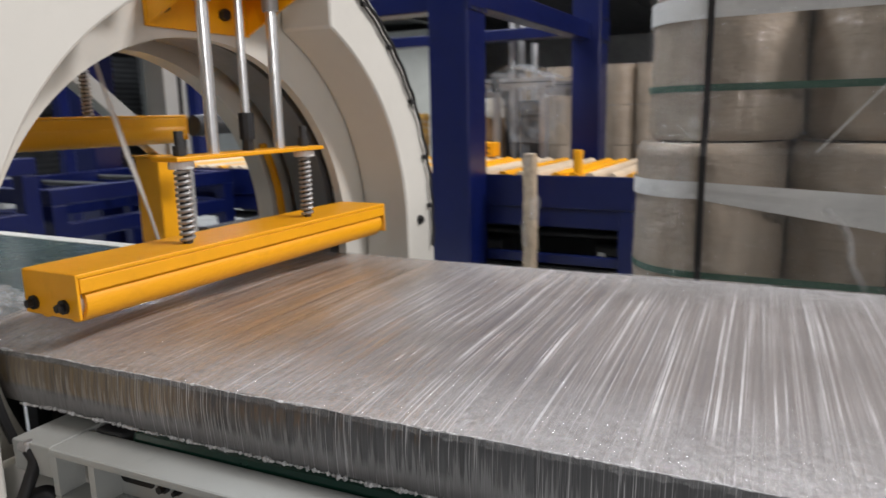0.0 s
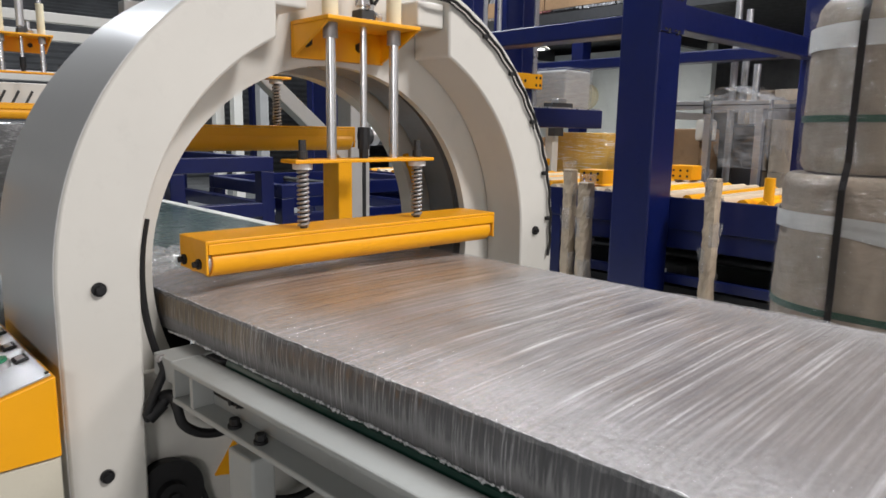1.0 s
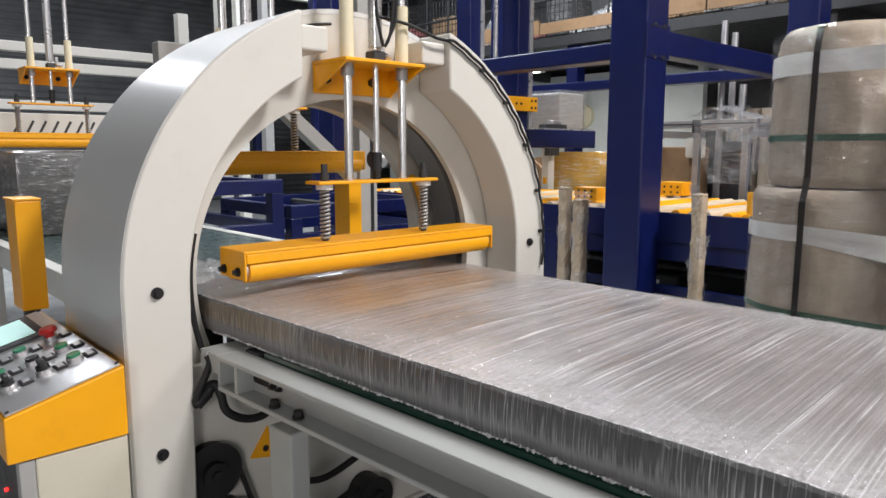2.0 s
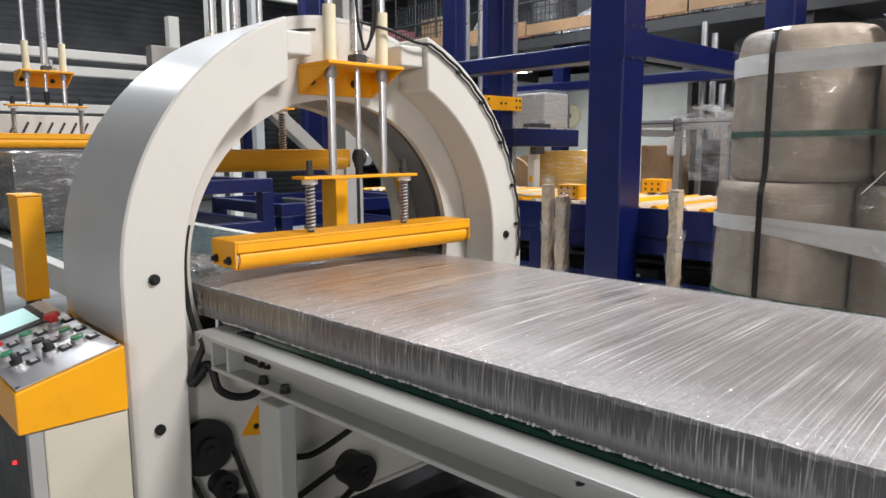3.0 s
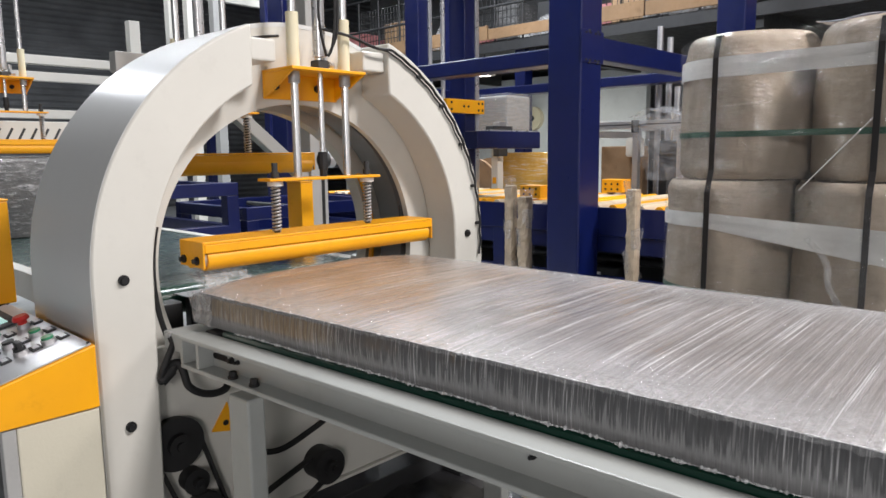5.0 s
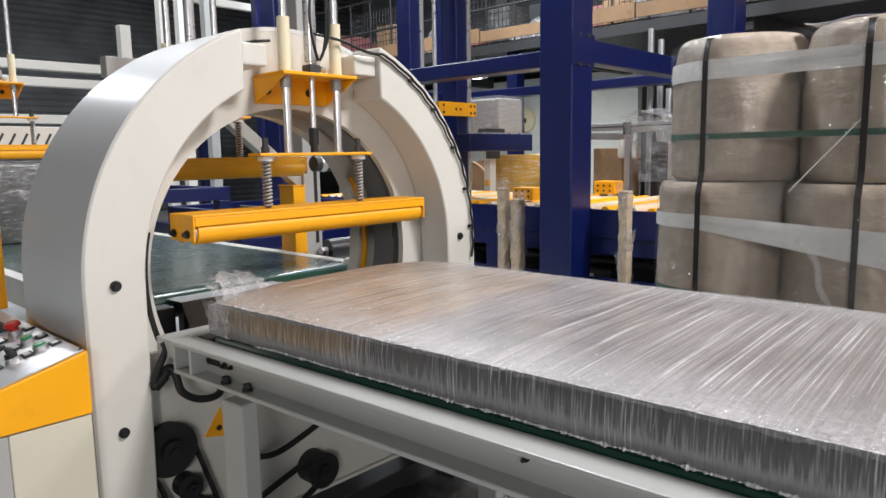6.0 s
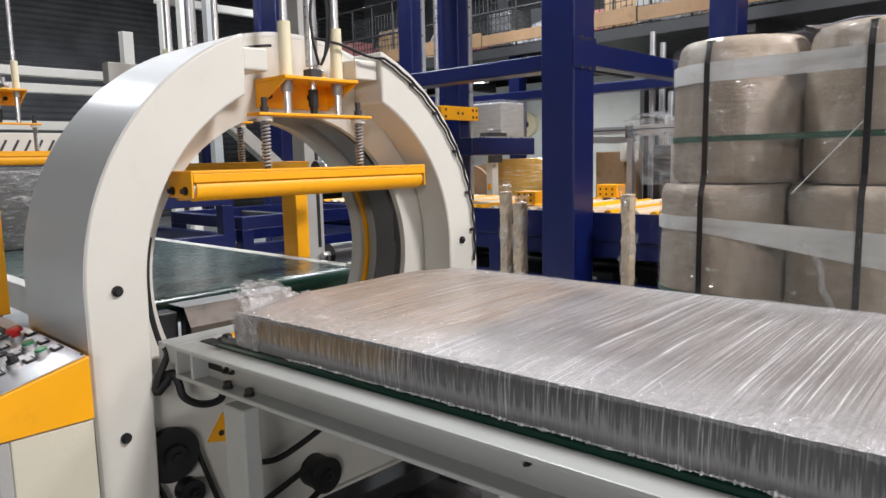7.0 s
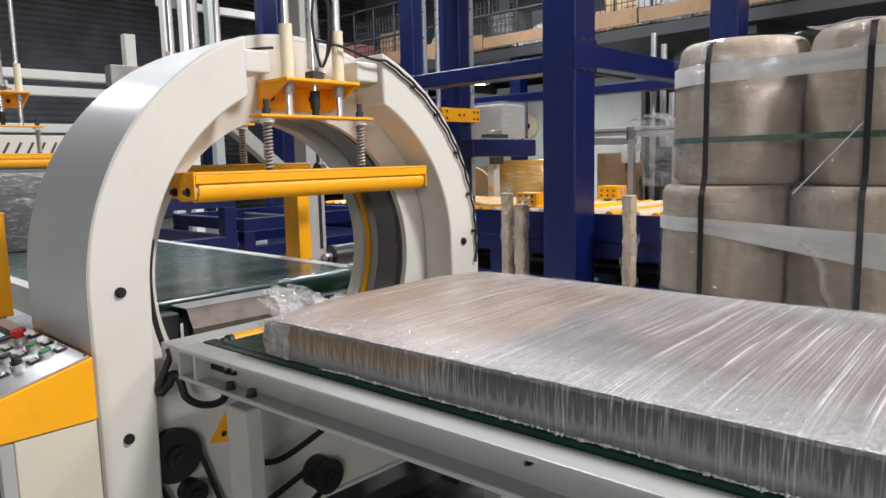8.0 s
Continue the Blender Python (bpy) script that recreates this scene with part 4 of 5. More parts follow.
def sensor_post(at, label):
    top = empty("sensor_post", label, "sensor post", group="sensor posts beside the belt")
    x, y = at
    bevelled(part("box", box((x - 0.035, y - 0.06, 0.86), (x + 0.035, y + 0.06, 1.19), 0), M["yellow"], top), 0.004)
    part("cap", box((x - 0.04, y - 0.064, 1.1905), (x + 0.036, y + 0.064, 1.197), 0.002), M["yellow"], top)
    part("foot", box((x - 0.02, y - 0.02, 0.0), (x + 0.02, y + 0.02, 0.8595), 0.003), M["dark"], top)
    part("cable", tube(smooth_path([(x - 0.01, y - 0.03, 0.865), (x - 0.01, y - 0.035, 0.80), (x + 0.005, y - 0.04, 0.72), (x + 0.01, y, 0.6)]), 0.009), M["black"], top, smooth=True)
    return top


sensor_post((-0.757, 0.80), "yellow boxed sensor post with a black cable")
sensor_post((0.63, 1.08), "yellow boxed sensor post with a black cable")


# ---- second press behind the ring ----
def press_column(x, y):
    top = empty("press_column", "grey steel column with a diagonal brace", "column")
    bevelled(part("column", box((x, y, 0), (x + 0.10, y + 0.10, 2.3), 0), M["grey"], top), 0.004)
    part("slot", box((x + 0.06, y - 0.003, 0.9), (x + 0.078, y - 0.0002, 2.1), 0), M["black"], top)
    bm = bmesh.new()
    a, b = Vector((x - 0.50, y + 0.05, 1.62)), Vector((x + 0.01, y + 0.05, 1.20))
    d = b - a
    add_box(bm, (-d.length / 2, -0.03, -0.03), (d.length / 2, 0.03, 0.03), 0.004)
    bmesh.ops.transform(bm, matrix=Matrix.Translation((a + b) / 2) @ Matrix.Rotation(-math.atan2(d.z, d.x), 4, "Y"), verts=bm.verts)
    part("brace", bm, M["grey"], top)
    part("arm", box((x - 0.9, y + 0.02, 1.66), (x - 0.0005, y + 0.08, 1.74), 0.004), M["grey"], top)
    part("motor", add_cyl(cyl((x - 0.16, y - 0.30, 1.30), (x - 0.06, y - 0.30, 1.30), 0.034, 20), (x - 0.06, y - 0.30, 1.30), (x - 0.0, y - 0.30, 1.30), 0.030, 20), M["dark"], top, smooth=True)
    part("motor_band", cyl((x - 0.13, y - 0.30, 1.30), (x - 0.10, y - 0.30, 1.30), 0.036, 20), M["steel"], top, smooth=True)
    return top


press_column(0.68, 1.05)
rear_mount = press_mount("press_bracket", "yellow steel bracket with cream sleeves and lifting cylinder", 1.60)
rear_mount.matrix_world = pose(0, 0.84, 0, 0, 0, 180)
rear_press = press("press_roller_unit", "yellow press roller bar on sprung guide rods")
rear_press.matrix_world = pose(0, 0.84, 1.335, 0, 0, 180)


# ---- wrapping line further along the belt ----
def far_line():
    mnt = press_mount("press_bracket", "yellow steel bracket with cream sleeves and lifting cylinder", 1.80)
    mnt.matrix_world = pose(-0.12, 2.90, 0)
    prs = press("press_roller_unit", "yellow press roller bar on sprung guide rods")
    prs.matrix_world = pose(-0.12, 2.90, 1.435)
    slot = empty("slotted_cover", "white sheet metal cover with slanted slots", "cover")
    part("sheet", box((-1.6, 3.30, 1.36), (0.35, 3.33, 1.56), 0.004), M["white"], slot)
    for k in range(26):
        if k % 9 == 8:
            continue
        bm = bmesh.new()
        add_box(bm, (-0.007, -0.004, -0.05), (0.007, 0.0, 0.05), 0, Matrix.Rotation(radians(28), 4, "Y"))
        bmesh.ops.transform(bm, matrix=Matrix.Translation((-1.5 + k * 0.07, 3.2995, 1.47)), verts=bm.verts)
        part("slot", bm, M["dark"], slot)
    for x in (-1.5, 0.3):
        part("post", box((x, 3.34, 0.0), (x + 0.06, 3.40, 1.56), 0.003), M["white"], slot)
    fr = empty("steel_portal", "white painted steel portal frame", "portal")
    for z in (1.98, 2.12, 1.66):
        part("rail", box((-2.2, 4.9, z), (1.6, 5.0, z + 0.075), 0.004), M["white"], fr)
    for x in (-2.2, 1.5):
        part("post", box((x, 5.001, 0), (x + 0.1, 5.10, 2.6), 0.004), M["white"], fr)
    pk = empty("wrapped_bundle", "dark load in glittering crinkled film on the belt", "package")
    b = part("load", box((-0.42, 2.55, 0.876), (0.42, 4.9, 1.33), 0.03), M["load_film"], pk, smooth=True)
    top2 = part("film_top", box((-0.415, 2.56, 1.3305), (0.415, 4.89, 1.336), 0.002), M["clear"], pk)
    return fr


far_line()


# ---- blue conveyors beyond the ring ----
def blue_bed(x, y, lx, ly, h, low):
    top = empty("blue_conveyor_bed", "blue steel conveyor bed with grey rollers", "conveyor", group="blue conveyor beds")
    for z in (h - 0.10, low):
        for yy in (y, y + ly - 0.08):
            part("side_beam", box((x, yy, z), (x + lx, yy + 0.08, z + 0.10), 0.006), M["blue"], top)
        for xx in (x, x + lx - 0.08):
            part("end_beam", box((xx, y + 0.0805, z), (xx + 0.08, y + ly - 0.0805, z + 0.095), 0.006), M["blue"], top)
    for xx in (x - 0.001, x + lx - 0.099):
        for yy in (y - 0.001, y + ly - 0.099):
            part("leg", box((xx, yy, 0), (xx + 0.10, yy + 0.10, h - 0.1005), 0.006), M["blue"], top)
    n = int(lx / 0.48)
    for k in range(n):
        part("roller", cyl((x + 0.2 + k * 0.48, y + 0.079, h - 0.05), (x + 0.2 + k * 0.48, y + ly - 0.079, h - 0.05), 0.022, 12), M["dark"], top, smooth=True)
    return top


blue_bed(0.66, 3.0, 0.74, 1.6, 1.12, 0.70)
blue_bed(1.46, 3.0, 1.5, 1.2, 0.92, 0.60)


def film_roller():
    top = empty("film_roll", "shiny black roll of stretch film", "film roll")
    part("roll", cyl((0.78, 1.02, 0.86), (1.55, 1.02, 0.86), 0.055, 28), M["grime"], top, smooth=True)
    part("core", cyl((0.74, 1.02, 0.86), (1.60, 1.02, 0.86), 0.018, 16), M["steel"], top, smooth=True)
    for xx in (0.75, 1.57):
        part("stand", box((xx, 0.99, 0.0), (xx + 0.02, 1.05, 0.86), 0.002), M["dark"], top)


film_roller()


# ---- stack of paper-wrapped rolls ----
def roll_stack():
    top = empty("roll_stack", "pallet of brown paper wrapped rolls strapped and film wrapped", "pallet load")
    D, H, zb = 0.496, 0.546, 0.12
    pal = part("pallet_board", box((1.22, -2.75, 0.085), (2.25, -0.46, 0.118), 0.003), M["wood"], top, "raw wooden pallet")
    for yy in (-2.7, -1.7, -0.55):
        part("pallet_block", box((1.23, yy - 0.05, 0.0), (2.24, yy + 0.05, 0.0845), 0.003), M["wood"], top)
    for k in range(3):
        off = -0.035 * (k < 2)
        for i in range(4):
            for j in range(2):
                cx, cy = 1.50 + j * 0.49 + off, -0.75 - i * 0.497 - off
                bm = bmesh.new()
                seg, lev = 96, 40
                rr = []
                for l in range(lev + 1):
                    f = l / lev
                    z = zb + k * H + 0.003 + (H - 0.006) * f
                    e = 0.018 * (max(0, abs(2 * f - 1) - 0.86) / 0.14) ** 2 + (0.02 * max(0, f - 0.8) / 0.2 if k == 2 else 0)
                    ring = []
                    for s in range(seg):
                        a = 2 * math.pi * s / seg
                        q = Vector((math.cos(a) * 2 + i * 7 + j * 3, math.sin(a) * 2 + k * 5, z * 2.5))
                        r = D / 2 - e + 0.007 * noise.noise(q) + 0.005 * noise.noise(q * 3.1) + 0.004 * abs(noise.noise(q * 6)) + 0.002 * noise.noise(q * 14)
                        ring.append(bm.verts.new((cx + r * math.cos(a), cy + r * math.sin(a), z)))
                    rr.append(ring)
                for a, b in zip(rr, rr[1:]):
                    for s in range(seg):
                        bm.faces.new((a[s], a[(s + 1) % seg], b[(s + 1) % seg], b[s]))
                bm.faces.new(rr[0][::-1])
                crown = bm.verts.new((cx, cy, zb + k * H + H + (0.012 if k == 2 else -0.003)))
                for s in range(seg):
                    bm.faces.new((rr[-1][s], rr[-1][(s + 1) % seg], crown))
                part("paper_roll", bm, M["roll_film"], top, smooth=True)
    # the way round the load: far side, rounded corner, long face
    def round_load(grow, o=0.0):
        c = (1.50 + o, -0.75 - o)
        pts = [(1.9, c[1] + 0.245 + grow)] + [(c[0] + (0.248 + grow) * math.cos(radians(a)), c[1] + (0.248 + grow) * math.sin(radians(a))) for a in range(90, 181, 3)]
        return pts + [(c[0] - 0.248 - grow, c[1] - 0.3 * k) for k in range(1, 7)]
    def wrap(nm, mat, z_of, tall, grow, label, o=0.0, wob=0.0):
        bm = bmesh.new()
        pts = round_load(grow, o)
        cols = []
        for n, (x, y) in enumerate(pts):
            zc, t = z_of(n, x, y), tall(y) / 2
            cols.append([bm.verts.new((x + wob * noise.noise(Vector((x * 9, y * 9, zz * 9))), y, zc + zz * t)) for zz in (-1, -0.3, 0.3, 1)])
        for a, b in zip(cols, cols[1:]):
            for k in range(3):
                bm.faces.new((a[k], b[k], b[k + 1], a[k + 1]))
        ob = part(nm, bm, mat, top, label)
        so = ob.modifiers.new("gauge", "SOLIDIFY")
        so.thickness = 0.0015
    wrap("white_band", M["band"], lambda n, x, y: 1.628, lambda y: 0.072, 0.006, "wide white plastic band", wob=0.002)
    wrap("white_band", M["band"], lambda n, x, y: 1.062 + 0.10 * min(0, y + 0.7), lambda y: 0.055 - 0.10 * min(0, y + 0.7), 0.008, "wide white plastic band", -0.035, 0.002)
    wrap("green_strap", M["green_strap"], lambda n, x, y: 1.382, lambda y: 0.022, 0.007, "green plastic strap")
    wrap("green_strap", M["green_strap"], lambda n, x, y: 0.785, lambda y: 0.022, 0.007, "green plastic strap", -0.035)
    for y in (-0.72, -1.25, -1.95):
        dx = 0.0
        run = [(1.202, 0.12), (1.200, 0.6), (1.200, 1.17), (1.228, 1.25), (1.230, 1.66), (1.252, 1.742), (1.36, 1.765)]
        bm = band([(a + 0.004, b - 0.003) for a, b in run], run, y - 0.010, y + 0.010)
        part("black_strap", bm, M["strap"], top, "black steel strap")
    # clear film drawn round the load, loose where it bridges
    for nm, o, z0, z1 in (("film_sheet", 0.0, 1.17, 1.735), ("film_sheet", -0.035, 0.13, 1.20)):
        bm = bmesh.new()
        base = round_load(0.011, o)
        dense = []
        for p, q in zip(base, base[1:]):
            m = max(1, int(math.dist(p, q) / 0.02))
            dense += [(p[0] + (q[0] - p[0]) * k / m, p[1] + (q[1] - p[1]) * k / m) for k in range(m)]
        rows = []
        def gather(y, z):
            """Horizontal ripples where the film turns the corner, dying out along the face."""
            near = math.exp(-((y + 0.66) / 0.16) ** 2)
            return 0.005 * near * noise.noise(Vector((y * 5, 1.5, z * 48))) + 0.010 * (1 - near) * noise.noise(Vector((0.4, y * 4 + z * 2.5, z * 1.6)))
        for l in range(91):
            z = z0 + (z1 - z0) * l / 90
            rows.append([bm.verts.new((x - 0.004 - 0.004 * noise.noise(Vector((x * 6, y * 8, z * 14))) - gather(y, z), y + 0.004 * noise.noise(Vector((x * 8, y * 6, z * 22 + 4))) + gather(y, z) * 0.7, z + 0.003 * noise.noise(Vector((x * 5, y * 5, l * 0.3))))) for x, y in dense])
        for a, b in zip(rows, rows[1:]):
            for k in range(len(dense) - 1):
                bm.faces.new((a[k], a[k + 1], b[k + 1], b[k]))
        part(nm, bm, M["glint"], top, "clear wrinkled stretch film", smooth=True)
    bm = bmesh.new()
    g = [[bm.verts.new((1.42 + 0.78 * i / 20, -1.0 - 1.6 * j / 40, 1.778 + 0.014 * noise.noise(Vector((i * 0.4, j * 0.35, 2))) + 0.012 * math.sin(i * 0.16))) for i in range(21)] for j in range(41)]
    for a, b in zip(g, g[1:]):
        for i in range(20):
            bm.faces.new((a[i], a[i + 1], b[i + 1], b[i]))
    part("film_rope", tube(smooth_path([(1.212, -1.07, 1.02), (1.205, -1.115, 0.975), (1.208, -1.14, 0.93), (1.203, -1.15, 0.86), (1.21, -1.18, 0.80), (1.205, -1.20, 0.74)], 5), 0.011, 7), M["crinkle"], top, "twisted loose film")
    part("film_rope", tube([(1.215, -1.035, 1.184), (1.232, -1.14, 1.31), (1.236, -1.249, 1.435)], 0.0016, 5), M["band"], top)
    ob = part("top_sheet", bm, M["bluefilm"], top, "bluish plastic sheet over the rolls", smooth=True)
    ob.modifiers.new("gauge", "SOLIDIFY").thickness = 0.002
    return top


roll_stack()


# ---- blue gantry ----
def gantry():
    top = empty("blue_gantry", "blue painted heavy square tube gantry frame", "gantry")
    x0, y0, w = 2.75, 0.828, 0.268
    for x, y in ((x0, y0), (x0 + 2.58, y0 - 0.11), (x0, y0 + 3.5), (x0 + 2.58, y0 + 3.5)):
        col = bevelled(part("column", box((x, y, 0), (x + w, y + w, 4.6), 0), M["blue"], top), 0.012)
        part("base_plate", box((x - 0.06, y - 0.06, 0.0), (x + w + 0.06, y + w + 0.06, 0.015), 0.002), M["blue"], col)
        for z in (1.93, 2.135):
            part("bolt", cyl((x + w * 0.75, y - 0.012, z), (x + w * 0.75, y + 0.001, z), 0.012, 8), M["dark"], col)
            part("bolt", cyl((x + w * 0.35, y - 0.012, z), (x + w * 0.35, y + 0.001, z), 0.012, 8), M["dark"], col)
    for z in (1.955, 3.7):
        for y in (y0, y0 + 3.5):
            bevelled(part("beam", box((x0 + w + 0.001, y - 0.004, z), (x0 + 2.579, y + 0.14, z + 0.155), 0), M["blue"], top), 0.01)
        for x in (x0, x0 + 2.58):
            bevelled(part("beam", box((x + 0.03, y0 + w + 0.001, z - 0.025 + 0.07 * (x > 4)), (x + w - 0.05, y0 + 3.499, z + 0.09 + 0.06 * (x > 4)), 0), M["blue"], top), 0.01)
    # bolted joint collars where the beams meet the columns
    for x, y in ((x0, y0), (x0 + 2.58, y0 - 0.11)):
        col = part("joint_collar", box((x - 0.006, y - 0.010, 1.925), (x + w + 0.006, y - 0.0005, 2.14), 0.003), M["blue"], top)
        for dx in (0.05, 0.10, w - 0.10, w - 0.05):
            for z in (1.942, 2.122):
                part("slot", box((x + dx - 0.012, y - 0.0125, z - 0.007), (x + dx + 0.012, y - 0.0102, z + 0.007), 0), M["black"], col)
    return top


gantry()


def lift_mast():
    top = empty("lift_mast", "twin blue lifting masts with steel rails and chrome rod", "machine")
    for x, y, w in ((3.06, 2.70, 0.17), (3.36, 2.42, 0.19)):
        m = bevelled(part("mast", box((x, y, 0), (x + w, y + w, 4.4), 0), M["blue"], top), 0.008)
        part("rail", box((x + w * 0.72, y - 0.016, 1.0), (x + w * 0.95, y - 0.0005, 4.3), 0.002), M["steel"], m)
    part("chrome_rod", cyl((3.27, 2.60, 1.75), (3.27, 2.60, 4.3), 0.02, 16), M["steel"], top, smooth=True)
    part("rod_end", cyl((3.27, 2.60, 1.5), (3.27, 2.60, 1.76), 0.028, 12), M["dark"], top)
    yb = part("yellow_bracket", box((3.06, 2.36, 1.67), (3.56, 2.40, 1.79), 0.004), M["yellow"], top, "yellow drilled bracket")
    for k, (dx, dz) in enumerate(((0.06, 0.03), (0.06, 0.09), (0.22, 0.06), (0.28, 0.06), (0.42, 0.03), (0.42, 0.09), (0.47, 0.09), (0.47, 0.03))):
        part("hole", cyl((3.06 + dx, 2.3595, 1.67 + dz), (3.06 + dx, 2.356, 1.67 + dz), 0.012, 10), M["black"], yb)
    part("arm", box((3.10, 2.05, 1.355), (4.0, 2.20, 1.505), 0.008), M["blue"], top)
    part("arm_plate", box((3.25, 2.06, 1.5055), (3.98, 2.19, 1.517), 0.002), M["steel"], top)
    part("arm_foot", box((3.12, 2.2005, 0.0), (3.24, 2.32, 1.45), 0.006), M["blue"], top)
    part("slide_block", box((3.35, 2.08, 1.5175), (3.62, 2.17, 1.552), 0.004), M["dark"], top)
    part("slide_top", box((3.44, 2.09, 1.5525), (3.55, 2.16, 1.585), 0.004), M["alum"], top)
    return top


lift_mast()


# ---- roller table under the gantry ----
def roller_table():
    top = empty("roller_table", "dark blue roller table with yellow and pale rollers", "conveyor")
    x0, x1, y0, y1, z = 3.02, 4.35, -2.4, 4.2, 0.92
    part("front_beam", box((x0, y0, z - 0.20), (x0 + 0.015, y1, z + 0.004), 0.006), M["blue"], top)
    part("apron", box((x0 + 0.01, y0, 0.60), (x0 + 0.03, y1, z - 0.2005), 0.003), M["blue"], top)
    part("lower_beam", box((x0 + 0.3, y0, 0.22), (x0 + 0.36, y1, 0.28), 0.006), M["dark"], top)
    # dark sheet added to stand for the shade under the table
    part("dark_backing", box((x1 - 0.06, y0, 0.04), (x1 - 0.04, y1, z - 0.2005), 0.003), M["dark"], top)
    part("drive_shaft", cyl((x0 + 0.55, y0, 0.46), (x0 + 0.55, y1, 0.46), 0.035, 16), M["grime"], top, smooth=True)
    for y in (-1.6, -0.75, 0.0, 0.9, 2.3, 3.1):
        g = part("gear_motor", box((x0 + 0.42, y, 0.10), (x0 + 0.70, y + 0.22, 0.42), 0.02), M["dark"], top, "dark gear motor")
        part("motor_end", cyl((x0 + 0.419, y + 0.11, 0.27), (x0 + 0.34, y + 0.11, 0.27), 0.07, 20), M["grime"], g, smooth=True)
        part("name_plate", box((x0 + 0.416, y + 0.15, 0.33), (x0 + 0.4195, y + 0.20, 0.37), 0), M["alum"], g)
    part("lower_rail", box((x0 + 0.02, y0, 0.36), (x0 + 0.06, y1, 0.42), 0.004), M["blue"], top)
    part("rear_beam", box((x1, y0, z - 0.20), (x1 + 0.07, y1, z - 0.03), 0.006), M["blue"], top)
    part("bed", box((x0 + 0.0155, y0, z - 0.16), (x1 - 0.0005, y1, z - 0.12), 0), M["dark"], top)
    k, y = 0, y0 + 0.08
    while y < y1 - 0.08:
        mat = M["yellow"] if k % 7 in (1, 2, 5) else M["slat"]
        part("roller", cyl((x0 + 0.02, y, z - 0.012), (x1 + 0.03, y, z - 0.012), 0.036, 14), mat, top, smooth=True)
        y += 0.098 + 0.02 * (k % 3)
        k += 1
    for y in (y0 + 0.2, -0.15, 1.7, 3.6):
        for x in (x0 + 0.005, x1):
            part("leg", box((x, y, 0), (x + 0.09, y + 0.12, z - 0.2005), 0.005), M["blue"], top)
    for y in (0.24, -0.6):
        part("guide_peg", cyl((x0 + 0.06, y, z - 0.02), (x0 + 0.06, y, z + 0.16), 0.03, 16), M["yellow"], top, smooth=True)
    return top


roller_table()


def stop_block(x, y, tall=0.10):
    top = empty("stop_block", "yellow drilled stop block on the roller table", "block", group="stop blocks")
    b = bevelled(part("body", box((x, y, 0.957), (x + 0.16, y + 0.20, 0.957 + tall), 0), M["yellow"], top), 0.004)
    for dy in (0.04, 0.10, 0.16):
        for dz in (0.03, 0.075):
            part("hole", cyl((x - 0.0005, y + dy, 0.957 + dz), (x - 0.003, y + dy, 0.957 + dz), 0.010, 8), M["black"], b)


stop_block(3.15, 1.44)
stop_block(4.15, 1.28, 0.115)
stop_block(3.15, -1.0)


def wrapped_post(x, y, h, w, seed):
    top = empty("wrapped_post", "upright post bundled in creased brown paper and film", "post", group="paper wrapped posts")
    bm = bmesh.new()
    seg, lev, rings = 18, 36, []
    for l in range(lev + 1):
        z = h * l / lev
        ring = []
        for s in range(seg):
            a = 2 * math.pi * s / seg
            q = Vector((math.cos(a) * 1.5, math.sin(a) * 1.5, z * 7 + seed))
            r = w / 2 * (1 + 0.13 * noise.noise(q * 0.6) + 0.16 * noise.noise(q * 2.3) + 0.14 * noise.noise(q * 5)) / max(abs(math.cos(a)), abs(math.sin(a))) ** 0.7
            ring.append(bm.verts.new((x + 0.012 * noise.noise(Vector((0, seed, z * 2))) + r * math.cos(a), y + r * math.sin(a), z)))
        rings.append(ring)
    for a, b in zip(rings, rings[1:]):
        for s in range(seg):
            bm.faces.new((a[s], a[(s + 1) % seg], b[(s + 1) % seg], b[s]))
    bm.faces.new(rings[0][::-1])
    bm.faces.new(rings[-1])
    part("paper_sleeve", bm, M["paperpost"], top)
    for k in range(5):
        z0, ang = h * (0.40 + 0.15 * k), seed + k * 2.2
        bm = bmesh.new()
        g = []
        for j in range(9):
            row = []
            for i in range(9):
                u, v = i / 8 - 0.5, j / 8
                n1, n2 = noise.noise(Vector((u * 4, v * 4, seed + k))), noise.noise(Vector((u * 9, v * 9, seed + k + 30)))
                out = w * 0.60 + 0.020 * v * v + 0.012 * n2
                a = ang + u * 1.9
                row.append(bm.verts.new((x + out * math.cos(a) + 0.008 * n1, y + out * math.sin(a), z0 + 0.15 * (v - 0.5) + 0.02 * n1)))
            g.append(row)
        for a, b in zip(g, g[1:]):
            for i in range(8):
                bm.faces.new((a[i], a[i + 1], b[i + 1], b[i]))
        part("film_flap", bm, M["loose"], top, "torn clear film flap", smooth=True)
    part("cap", box((x - w * 0.42, y - w * 0.42, h), (x + w * 0.42, y + w * 0.42, h + 0.02), 0.006), M["paperpost"], top)


wrapped_post(2.88, 0.48, 1.05, 0.082, 0.0)
wrapped_post(2.88, 1.52, 1.05, 0.082, 11.0)
wrapped_post(2.86, 1.37, 0.97, 0.092, 23.0)


# ---- machines and goods behind the table ----
def film_crate(at, size, label, mat):
    top = empty("wrapped_crate", label, "crate")
    x, y, z = at
    lx, ly, lz = size
    part("pallet", box((x, y, 0.0), (x + lx, y + ly, 0.12), 0.004), M["wood"], top)
    part("load", box((x, y, 0.1205), (x + lx, y + ly, z + lz), 0.02), mat, top, smooth=True)
    return top


film_crate((4.75, 2.48, 0.6), (0.55, 0.75, 0.72), "golden carton load in stretch film", M["crate_film"])


